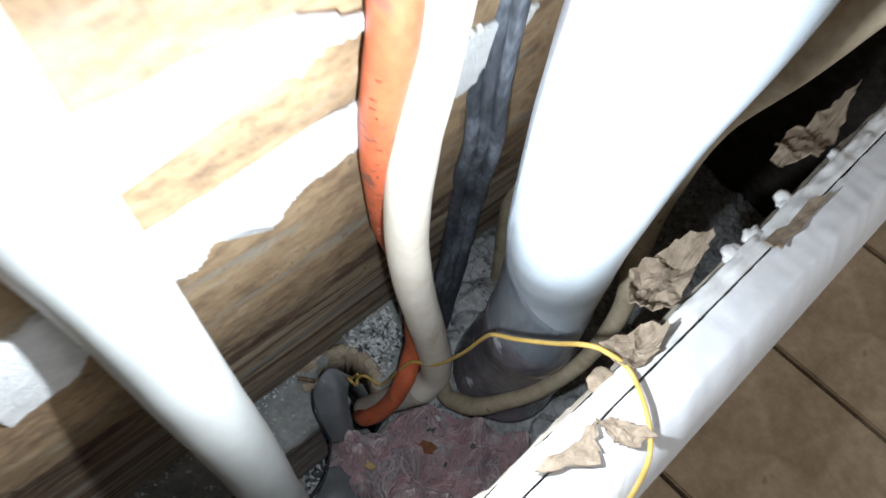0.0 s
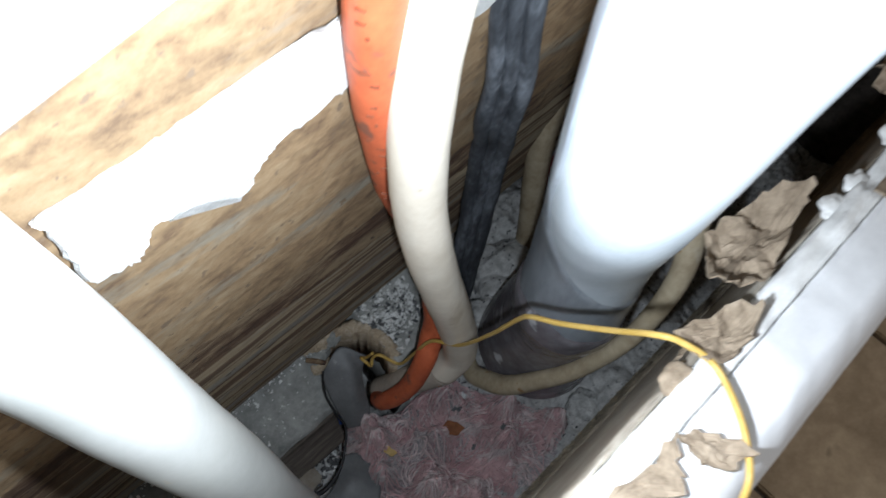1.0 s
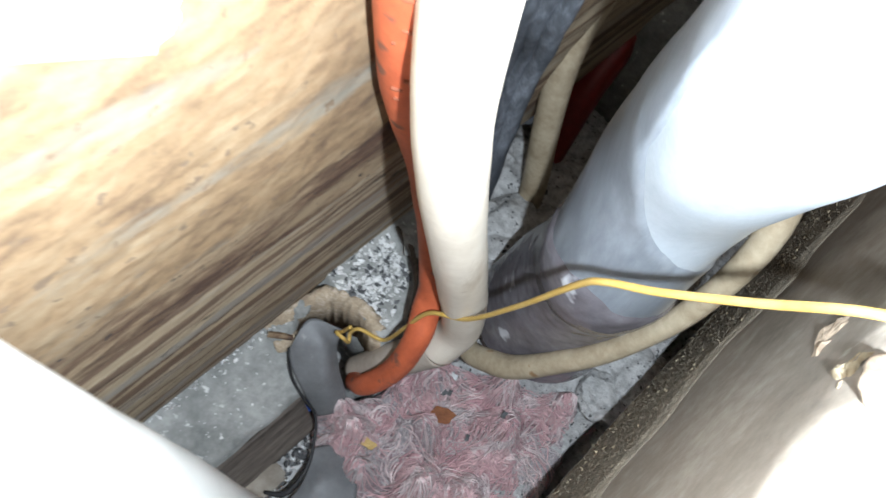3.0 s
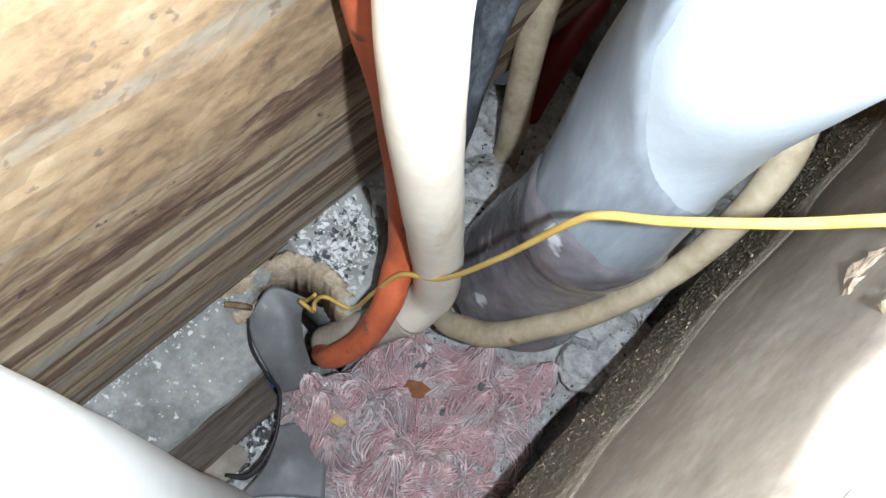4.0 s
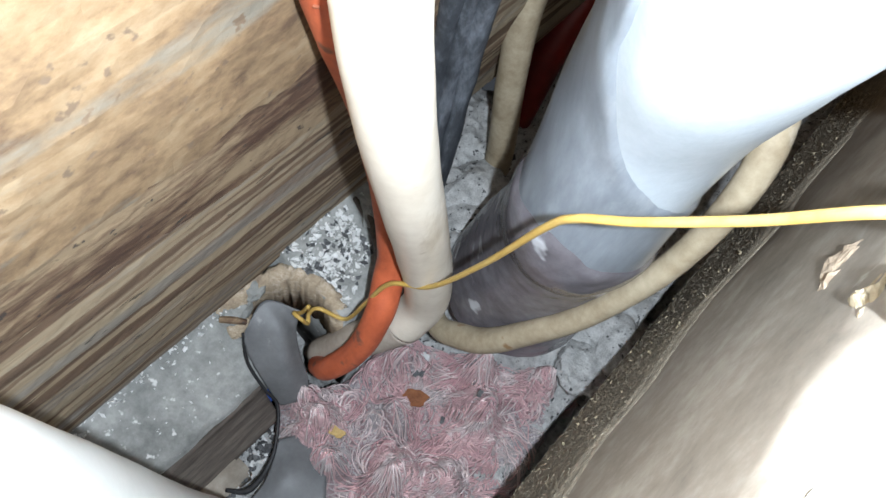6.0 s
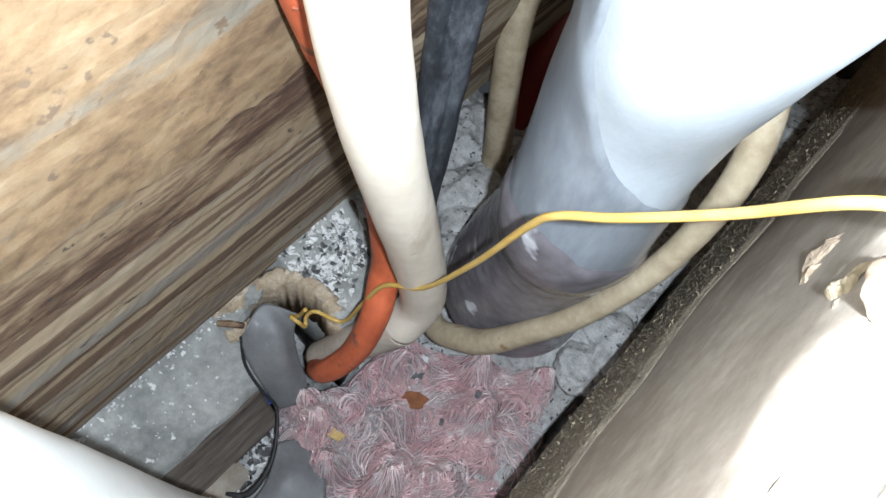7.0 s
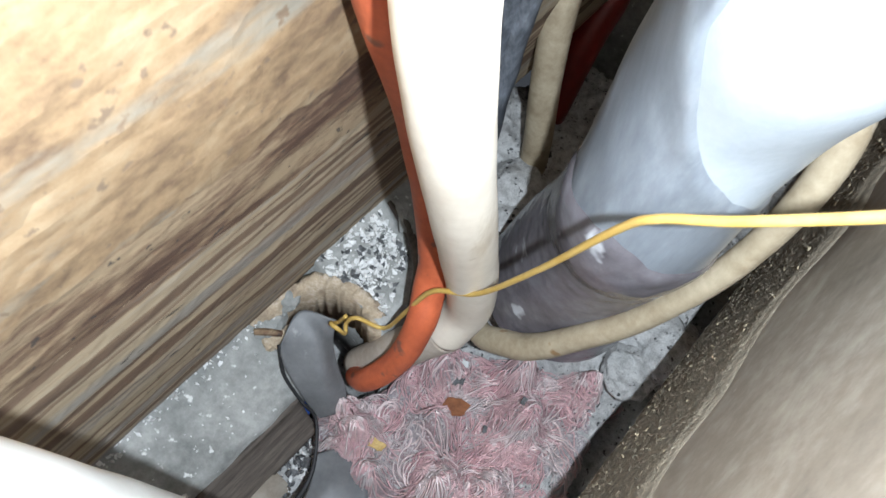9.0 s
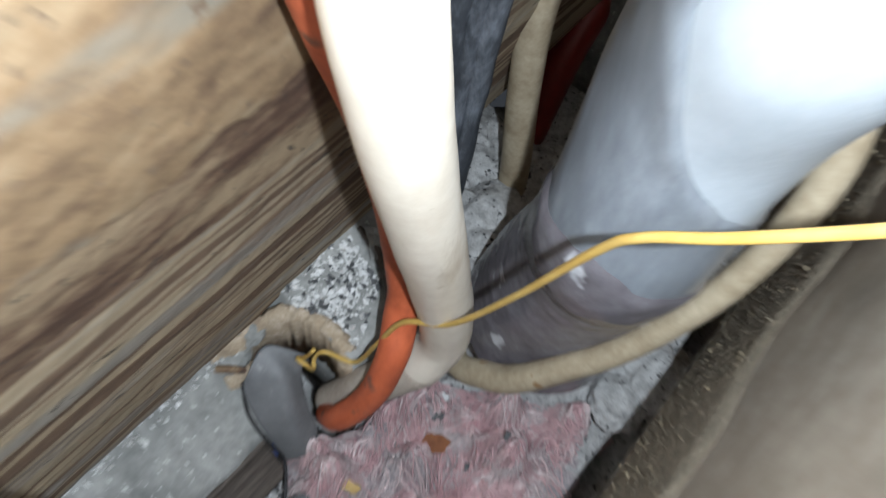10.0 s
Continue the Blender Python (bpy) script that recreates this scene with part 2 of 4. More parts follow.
# ---- building helpers ----
def part(name, bm, mat, parent=None, label="", smooth=True):
    me = bpy.data.meshes.new(name)
    bmesh.ops.recalc_face_normals(bm, faces=bm.faces)
    bm.to_mesh(me)
    bm.free()
    if smooth:
        me.polygons.foreach_set("use_smooth", [True] * len(me.polygons))
    me.materials.append(mat)
    ob = new(name, me)
    if parent:
        ob.parent = parent
    if label:
        tagged(ob, label)
    return ob


def empty(name, label, category, group="", kind=""):
    return tagged(new(name), label, category, group, kind)


def n3(x, y, z, s=1.0, seed=0.0):
    return noise.noise(Vector((x * s + seed * 7.3, y * s + seed * 3.1, z * s - seed * 5.7)))


def spline(points, steps=8):
    """Catmull-Rom through points of any dimension."""
    p = [np.array(q, float) for q in points]
    p = [2 * p[0] - p[1]] + p + [2 * p[-1] - p[-2]]
    out = []
    for i in range(1, len(p) - 2):
        for k in range(steps):
            u = k / steps
            out.append(0.5 * (2 * p[i] + (p[i + 1] - p[i - 1]) * u + (2 * p[i - 1] - 5 * p[i] + 4 * p[i + 1] - p[i + 2]) * u * u
                              + (3 * p[i] - p[i - 1] - 3 * p[i + 1] + p[i + 2]) * u ** 3))
    out.append(p[-2])
    return out


def tube(points, radius, sides=28, steps=8, flat=1.0, wobble=0.0, seed=0, hollow=0.0, face=None, cap=True):
    """A swept tube; radius is one number or one per point; flat squashes it along the 'face' direction."""
    r = radius if isinstance(radius, (list, tuple)) else [radius] * len(points)
    line = spline([(*p, q) for p, q in zip(points, r)], steps)
    bm = bmesh.new()
    rings, side = [], None
    for i, q in enumerate(line):
        a, b = line[max(i - 1, 0)][:3], line[min(i + 1, len(line) - 1)][:3]
        d = Vector(b - a).normalized()
        ref = Vector(face) if face else (side if side else Vector((0.3, 0.9, 0.2)))
        side = (ref - ref.dot(d) * d).normalized()
        other = d.cross(side)
        c, rad = Vector(q[:3]), max(q[3], 1e-5)
        ring = []
        for k in range(sides):
            t = 2 * math.pi * k / sides
            w = 1 + wobble * n3(*(c + side * math.cos(t) * rad * 2 + other * math.sin(t) * rad * 2), 45, seed)
            ring.append(bm.verts.new(c + side * (math.cos(t) * rad * flat * w) + other * (math.sin(t) * rad * w)))
        rings.append(ring)
    for A, B in zip(rings[:-1], rings[1:]):
        for k in range(sides):
            bm.faces.new((A[k], A[(k + 1) % sides], B[(k + 1) % sides], B[k]))
    if cap:
        bm.faces.new(rings[0])
        bm.faces.new(rings[-1])
    return bm


def slab(nu, nv, top, bottom):
    """A closed sheet between two surfaces given as functions of u, v in 0..1."""
    bm = bmesh.new()
    T = [[bm.verts.new(top(i / nu, j / nv)) for j in range(nv + 1)] for i in range(nu + 1)]
    B = [[bm.verts.new(bottom(i / nu, j / nv)) for j in range(nv + 1)] for i in range(nu + 1)]
    for i in range(nu):
        for j in range(nv):
            bm.faces.new((T[i][j], T[i + 1][j], T[i + 1][j + 1], T[i][j + 1]))
            bm.faces.new((B[i][j], B[i][j + 1], B[i + 1][j + 1], B[i + 1][j]))
    for i in range(nu):
        bm.faces.new((T[i][0], B[i][0], B[i + 1][0], T[i + 1][0]))
        bm.faces.new((T[i][nv], T[i + 1][nv], B[i + 1][nv], B[i][nv]))
    for j in range(nv):
        bm.faces.new((T[0][j], T[0][j + 1], B[0][j + 1], B[0][j]))
        bm.faces.new((T[nu][j], B[nu][j], B[nu][j + 1], T[nu][j + 1]))
    return bm


def box(x0, x1, y0, y1, z0, z1, bevel=0.0):
    bm = bmesh.new()
    bmesh.ops.create_cube(bm, size=1)
    for v in bm.verts:
        v.co = Vector(((x0 + x1) / 2 + v.co.x * (x1 - x0), (y0 + y1) / 2 + v.co.y * (y1 - y0), (z0 + z1) / 2 + v.co.z * (z1 - z0)))
    if bevel:
        bmesh.ops.bevel(bm, geom=bm.edges[:], offset=bevel, segments=2, affect="EDGES")
    return bm


def ragged(points, thick, origin, u, v, n=5, jag=0.0015, curl=0.0, seed=0, grow=4):
    """A thin torn piece: an outline in a plane (u, v), roughened, domed by curl, with real thickness."""
    u, v = Vector(u).normalized(), Vector(v).normalized()
    w = u.cross(v)
    rnd = random.Random(seed)
    edge = []
    for i, p in enumerate(points):
        q = points[(i + 1) % len(points)]
        for k in range(n):
            f = k / n
            edge.append((p[0] + (q[0] - p[0]) * f + rnd.uniform(-jag, jag), p[1] + (q[1] - p[1]) * f + rnd.uniform(-jag, jag)))
    cx, cy = sum(p[0] for p in edge) / len(edge), sum(p[1] for p in edge) / len(edge)
    size = max(max(abs(p[0] - cx), abs(p[1] - cy)) for p in edge)

    def at(x, y, h):
        r = ((x - cx) ** 2 + (y - cy) ** 2) / size ** 2
        h += curl * size * r + (0.22 * size * n3(x, y, 0, 2.2 / size, seed) + 0.12 * size * n3(x, y, 0, 5.5 / size, seed) + 0.05 * size * n3(x, y, 0, 14.0 / size, seed)) * min(1, 2.5 * curl)
        return Vector(origin) + u * x + v * y + w * h
    bm = bmesh.new()
    RINGS = (1.0, 0.86, 0.72, 0.58, 0.44, 0.30, 0.15)
    loops = []
    if not curl:
        # flat piece: bevelled rim and one filled face
        low = [bm.verts.new(at(x, y, 0)) for x, y in edge]
        high = [bm.verts.new(at(x, y, thick * 0.5)) for x, y in edge]
        m, top = len(edge), []
        for k in range(m):
            (ax, ay), (bx, by) = edge[k - 1], edge[(k + 1) % m]
            nx, ny = -(by - ay), bx - ax
            g = thick * 0.35 / max(math.hypot(nx, ny), 1e-6)
            turn = 1 if sum(edge[i - 1][0] * edge[i][1] - edge[i][0] * edge[i - 1][1] for i in range(m)) > 0 else -1
            top.append(bm.verts.new(at(edge[k][0] + nx * g * turn, edge[k][1] + ny * g * turn, thick)))
        for A, B in ((low, high), (high, top)):
            for k in range(m):
                bm.faces.new((A[k], A[(k + 1) % m], B[(k + 1) % m], B[k]))
        bm.faces.new(top), bm.faces.new(low[::-1])
        return bm
    for h, shrink in ((0, 1), (thick, 0.985)):
        for s in RINGS:
            loops.append([bm.verts.new(at(cx + (x - cx) * s * shrink, cy + (y - cy) * s * shrink, h)) for x, y in edge])
    mids = [bm.verts.new(at(cx, cy, 0)), bm.verts.new(at(cx, cy, thick))]
    m = len(edge)

    def band(A, B):
        for k in range(m):
            bm.faces.new((A[k], A[(k + 1) % m], B[(k + 1) % m], B[k]))
    count = len(RINGS)
    for i in range(count - 1):
        band(loops[i], loops[i + 1]), band(loops[count + i], loops[count + i + 1])
    band(loops[0], loops[count])
    for L, c in ((loops[count - 1], mids[0]), (loops[-1], mids[1])):
        for k in range(m):
            bm.faces.new((L[k], L[(k + 1) % m], c))
    return bm


def pebble(bm, c, r, rnd):
    s = [r * rnd.uniform(0.6, 1.3) for _ in range(3)]
    turn = Euler([rnd.uniform(0, 6.28) for _ in range(3)]).to_matrix()
    base = [(1, 0, 0), (-1, 0, 0), (0, 1, 0), (0, -1, 0), (0, 0, 1), (0, 0, -1)]
    v = [bm.verts.new(Vector(c) + turn @ Vector((b[0] * s[0], b[1] * s[1], b[2] * s[2] * 0.6)) + Vector([rnd.uniform(-0.2, 0.2) * r for _ in range(3)])) for b in base]
    for a, b, d in ((0, 2, 4), (2, 1, 4), (1, 3, 4), (3, 0, 4), (2, 0, 5), (1, 2, 5), (3, 1, 5), (0, 3, 5)):
        bm.faces.new((v[a], v[b], v[d]))


# ---- the large structure ----
LEAN_X = 0.19          # the timber leans over the cavity: metres sideways per metre up


def timber_x(z):
    return -0.097 + LEAN_X * (z - 0.07)


def beam():
    th = empty("timber_beam", "weathered brown timber with split grain and plaster smears", "beam")

    def face(z0, z1, proud, mat, name, seed, rough, nz):
        def top(a, b):
            y, z = -0.45 + 1.0 * a, z0 + (z1 - z0) * b
            edge = 0.006 * n3(y * 1.0, z * 6, 0, 14, seed) + 0.004 * n3(y, 0, 0, 70, seed) + 0.002 * n3(y, 0, 0, 260, seed)
            if b > 0.999 or b < 0.001:
                z += edge * rough
            d = proud + 0.0008 * n3(y * 0.3, z, 0, 80, 1) + 0.0004 * n3(y * 0.6, z, 0, 260, 1)
            return Vector((timber_x(z) + d, y, z))

        def bottom(a, b):
            y, z = -0.45 + 1.0 * a, z0 + (z1 - z0) * b
            return Vector((timber_x(z) - 0.045, y, z))
        part(name, slab(260, nz, top, bottom), mat, th, smooth=False)
    face(0.070, 0.2165, 0.0, M["wood_ply"], "lower_laminate", 1, 0.4, 40)
    face(0.2080, 0.2520, 0.0004, M["wood_torn"], "torn_strip", 4, 1.2, 18)
    face(0.2465, 0.46, 0.0019, M["wood_face"], "upper_face", 2, 1.5, 50)
    face(0.4605, 0.72, 0.0050, M["wood_face"], "top_face", 3, 0.6, 30)
    return th


beam()

# cavity floor: rubble and mortar under everything
def rubble():
    def height(x, y):
        h = -0.022 + 0.010 * n3(x, y, 0, 30, 4) + 0.004 * n3(x, y, 0, 110, 5) + 0.0026 * n3(x, y, 0, 240, 6) + 0.0012 * n3(x, y, 0, 520, 7)
        k = min(max((y - 0.035) / 0.05, 0), 1)
        h += 0.052 * k * k * (3 - 2 * k)
        k = min(max((y - 0.16) / 0.06, 0), 1)
        h -= 0.05 * k
        # the gap under the board, and the pit below the hole in the slab
        k = min(max((x - 0.0605) / 0.004, 0), 1) * min(max((0.17 - y) / 0.02, 0), 1)
        h -= 0.07 * k
        return h - 0.075 * math.exp(-((x + 0.063) ** 2 + (y + 0.036) ** 2) / (2 * 0.015 ** 2))
    return slab(160, 340, lambda a, b: Vector((-0.125 + 0.225 * a, -0.24 + 0.68 * b, height(-0.125 + 0.225 * a, -0.24 + 0.68 * b))),
                lambda a, b: Vector((-0.125 + 0.225 * a, -0.24 + 0.68 * b, -0.12)))


tagged(part("mortar_bed", rubble(), M["mortar"]), "lumpy pale grey mortar and rubble at the bottom of the cavity", "mortar", kind="structure")


def ledge(y0, y1, x_edge, z_in, z_out, seed, z_low=-0.05):
    def top(a, b):
        x, y = -0.16 + (x_edge + 0.16) * a, y0 + (y1 - y0) * b
        if a > 0.999:
            x += 0.0025 * n3(0, y, 0, 60, seed)
        k = min(max((x + 0.105) / (x_edge + 0.105), 0), 1)
        return Vector((x, y, z_in + (z_out - z_in) * k + 0.0015 * n3(x, y, 0, 60, seed) + (0.0008 * n3(x, y, 0, 250, seed))))
    return slab(40, 60, top, lambda a, b: Vector((-0.16 + (x_edge + 0.16 - 0.002) * a, y0 + (y1 - y0) * b, z_low)))


tagged(part("concrete_ledge", ledge(-0.45, -0.056, -0.068, 0.062, 0.032, 6), M["concrete"]), "grey concrete ledge with white grit along its back", "concrete")
tagged(part("concrete_ledge", ledge(-0.020, 0.045, -0.052, 0.078, 0.066, 7), M["concrete"]), "rough concrete ledge strewn with stone chips", "concrete")

# the broken wall: two boards side by side
def panel(x0, x1, low, high, seed, jag, mat, name, label, parent, lean=0.0, shoulder=0.0):
    """A board with a broken top; lean: metres by which it comes inwards per metre down."""
    y0, y1, ny = -0.50, 0.60, 360

    def prof(a, b):
        y = y0 + (y1 - y0) * b
        lo, hi = low(y), high(y) + jag * (0.5 * n3(0, y, 0, 55, seed) + 0.5 * n3(0, y, 0, 170, seed))
        in_x = x0 + jag * 0.35 * n3(2, y, 0, 80, seed) + jag * 0.2 * n3(5, y, 0, 260, seed)
        # around the section: inner face, broken top, outer face
        if a < 0.4:
            z = lo + (hi - lo) * a / 0.4
            return Vector((x0 + (in_x - x0) * (a > 0.37) - lean * (0.323 - z) + 0.0006 * n3(y, a, 0, 40, seed), y, z))
        if a < 0.6:
            k = (a - 0.4) / 0.2
            return Vector((in_x + (x1 - in_x) * k, y, hi + jag * 0.6 * n3(k * 3, y, 0, 90, seed) * (0 < k < 1)))
        z = hi + (lo - hi) * (a - 0.6) / 0.4
        return Vector((x1 - lean * (0.323 - z) + shoulder * (1 - math.exp(-max(hi - z, 0) / 0.016)), y, z))

    def inner(a, b):
        y = y0 + (y1 - y0) * b
        return Vector(((x0 + x1) / 2 - lean * (0.323 - low(y)), y, low(y)))
    return part(name, slab(30, ny, prof, inner), mat, parent, label)


def board_low(y):
    return 0.110 + 0.15 * max(y - 0.03, 0)


wall = empty("wall_east", "broken white plasterboard wall with a torn paper edge", "wall", kind="structure")
LEAN_IN = 0.052
panel(0.0745, 0.0828, board_low, lambda y: 0.323, 11, 0.004, M["gypsum"], "inner_board", "white gypsum board with a crumbled edge", wall, LEAN_IN)
panel(0.0725, 0.0741, lambda y: board_low(y) - 0.002 + 0.005 * n3(0, y, 0, 50, 9), lambda y: 0.319 + 0.003 * n3(0, y, 0, 20, 3), 12, 0.004, M["back_paper"], "paper_backing", "grey-brown paper backing, dusty", wall, LEAN_IN)
panel(0.0718, 0.0723, lambda y: board_low(y) - 0.004 + 0.006 * n3(0, y, 0, 60, 19) + 0.003 * n3(0, y, 0, 200, 20), lambda y: board_low(y) + 0.085 + 0.020 * n3(0, y, 0, 25, 21), 22, 0.0010, M["frayed"], "frayed_edge", "dark frayed dirty lower edge of the paper", wall, LEAN_IN)
panel(0.0836, 0.1003, lambda y: 0.0, lambda y: 0.3215, 13, 0.0016, M["paint"], "outer_board", "smooth white painted board", wall, 0.0, 0.014)

# room round about
floor = tagged(part("floor", box(0.09, 2.6, -1.6, 1.9, -0.10, -0.004), M["grout"], smooth=False), "brown tiled room floor with dark joints", "floor", kind="structure")
tagged(part("wall_north", box(-0.30, 2.6, 1.9, 2.0, -0.1, 2.4), M["room"], smooth=False), "plain plastered room wall", "wall", kind="structure")
tagged(part("wall_south", box(-0.30, 2.6, -1.7, -1.6, -0.1, 2.4), M["room"], smooth=False), "plain plastered room wall", "wall", kind="structure")
# the opening is invented, only to hold the added fill lamp
far = empty("wall_far", "plain plastered room wall, unseen, with an opening added for the fill lamp", "wall", kind="structure")
for y0, y1, z0, z1 in ((-1.7, -0.1, -0.1, 2.4), (1.1, 2.0, -0.1, 2.4), (-0.1, 1.1, -0.1, 0.8), (-0.1, 1.1, 2.0, 2.4)):
    part("wall_piece", box(2.6, 2.7, y0, y1, z0, z1), M["room"], far, smooth=False)
tagged(part("wall_west", box(-0.30, -0.22, -1.6, 1.9, -0.12, 2.4), M["wood_dark"], smooth=False), "dark timber wall behind the cavity", "wall", kind="structure")
tagged(part("ceiling", box(-0.30, 2.7, -1.7, 2.0, 2.4, 2.5), M["room"], smooth=False), "plain room ceiling", "ceiling", kind="structure")
tagged(part("cavity_back", box(-0.22, 0.083, 0.45, 0.49, -0.12, 0.75), M["wood_dark"], smooth=False), "dark timber closing the end of the cavity", "wall", kind="structure")

# ---- pipes ----
def pipe(name, label, points, radius, mat, **k):
    return tagged(part(name, tube(points, radius, **k), mat), label, "pipe")


CREAM = [(-0.005, -0.062, 0.60), (-0.0137, -0.0537, 0.4483), (-0.0198, -0.0506, 0.380), (-0.0236, -0.0449, 0.3216), (-0.0232, -0.0367, 0.2731), (-0.0229, -0.0246, 0.2238), (-0.0237, -0.0111, 0.174), (-0.0225, -0.0023, 0.1337),
         (-0.0221, 0.0008, 0.1034), (-0.026, -0.005, 0.080), (-0.041, -0.018, 0.055), (-0.058, -0.031, 0.022)]
CREAM_R = [0.0095, 0.0095, 0.0092, 0.0094, 0.0098, 0.0099, 0.0103, 0.0105, 0.0102, 0.0102, 0.0096, 0.0088]


def cream():
    th = empty("water_pipe", "cream plastic pipe bending away at its dusty, shade-toned foot", "pipe")
    part("upper_length", tube(CREAM[:10], CREAM_R[:10], wobble=0.03, sides=36, steps=12), M["cream"], th)
    # separate bend, so its colour can carry both dust and shade
    part("foot_bend", tube(CREAM[9:], CREAM_R[9:], wobble=0.03, sides=36, steps=12), M["cream_foot"], th, "brown-grey dusty bend at the foot, coloured darker for the shade there")
    return th


cream()
pipe("water_pipe", "dusty cream pipe standing in the mortar at the back", [(-0.065, 0.2095, 0.4), (-0.0778, 0.1599, 0.2491), (-0.0816, 0.1436, 0.1954), (-0.0829, 0.1355, 0.1518), (-0.077, 0.1311, 0.1032), (-0.0683, 0.1288, 0.05), (-0.065, 0.1275, 0.01)], 0.0084, M["cream_dirty"])
pipe("water_pipe", "dusty cream pipe curving round the foot of the drain pipe", [(0.0605, 0.0975, 0.4428), (0.0449, 0.0963, 0.3882), (0.0284, 0.0936, 0.3391), (0.0266, 0.0865, 0.2964), (0.0331, 0.0741, 0.2627), (0.0474, 0.0567, 0.2346), (0.0483, 0.0446, 0.1864), (0.0372, 0.0331, 0.1362), (0.0197, 0.0237, 0.0955), (0.0065, 0.0191, 0.0705), (-0.0063, 0.0176, 0.0563), (-0.0185, 0.0179, 0.0454), (-0.034, 0.026, 0.040)],
     [0.0082, 0.0082, 0.0082, 0.0078, 0.0068, 0.0055, 0.005, 0.0052, 0.0058, 0.0066, 0.0068, 0.0063, 0.006], M["cream_dirty"], wobble=0.05)
ORANGE = [(-0.002, -0.085, 0.56), (-0.0154, -0.0683, 0.4485), (-0.0258, -0.0606, 0.3942), (-0.0361, -0.0484, 0.3399), (-0.0442, -0.033, 0.2855), (-0.0482, -0.015, 0.2343), (-0.0461, -0.0048, 0.1786), (-0.0401, -0.0041, 0.1361), (-0.037, -0.0094, 0.1185), (-0.0319, -0.0195, 0.103), (-0.034, -0.0301, 0.0753), (-0.0435, -0.0396, 0.0486), (-0.053, -0.0375, 0.028)]


def orange():
    th = empty("orange_conduit", "orange plastic conduit with faint dark print behind the cream pipe", "pipe")
    part("tube", tube(ORANGE, [0.0074] * 7 + [0.0072, 0.0070, 0.0067, 0.0062, 0.0058, 0.0055], wobble=0.08, steps=12), M["orange"], th)
    line = [Vector(q) for q in spline(ORANGE, 40)]
    rnd = random.Random(5)
    # faint unreadable print: short bars across the tube
    for k in range(26):
        i = 52 + k * 4
        c, d = line[i], (line[i + 1] - line[i]).normalized()
        out = Vector((0.55, -0.80, 0.25))
        out = (out - out.dot(d) * d).normalized()
        side = d.cross(out)
        if k % 7 == 6 or k % 4 == 1:
            continue
        wide, tall = rnd.uniform(0.0004, 0.0013), 0.00032
        out = (out + side * rnd.uniform(-0.25, 0.25)).normalized()
        bm = bmesh.new()
        rows = []
        for s in (-1, 0, 1):
            q = s * wide / 0.0074
            n = out * math.cos(q) + side * math.sin(q)
            rows.append([bm.verts.new(c + n * h + d * e * tall) for h, e in ((0.0070, -1), (0.00785, -1), (0.00785, 1), (0.0070, 1))])
        for A, B in zip(rows[:-1], rows[1:]):
            for j in range(4):
                bm.faces.new((A[j], A[(j + 1) % 4], B[(j + 1) % 4], B[j]))
        bm.faces.new(rows[0]), bm.faces.new(rows[-1])
        part("print_bar", bm, M["print"], th, smooth=False)
    return th


orange()
pipe("white_conduit", "thick white plastic conduit crossing close in front of the timber", [(0.004, -0.178, 0.60), (-0.006, -0.170, 0.52), (-0.0145, -0.162, 0.45), (-0.0212, -0.1545, 0.385), (-0.0178, -0.1480, 0.32), (-0.0137, -0.1395, 0.24), (-0.0126, -0.134, 0.17), (-0.013, -0.1263, 0.09), (-0.013, -0.12, -0.05)],
     0.0143, M["white_pipe"], sides=48, steps=12, wobble=0.02)

DRAIN = [(-0.0040, 0.0670, 0.0495), (0.0008, 0.0630, 0.0903), (0.0062, 0.0566, 0.1283), (0.0097, 0.0475, 0.1600), (0.0125, 0.0375, 0.1843), (0.0136, 0.0335, 0.2263), (0.0162, 0.0255, 0.2702), (0.0230, 0.0048, 0.3158), (0.0306, -0.0168, 0.3642), (0.0364, -0.0305, 0.4337), (0.0429, -0.0374, 0.5003), (0.0441, -0.0490, 0.6189)]
DRAIN_R = [0.0390, 0.0358, 0.0320, 0.0286, 0.0272, 0.0264, 0.0258, 0.0240, 0.0222, 0.0230, 0.0248, 0.0248]



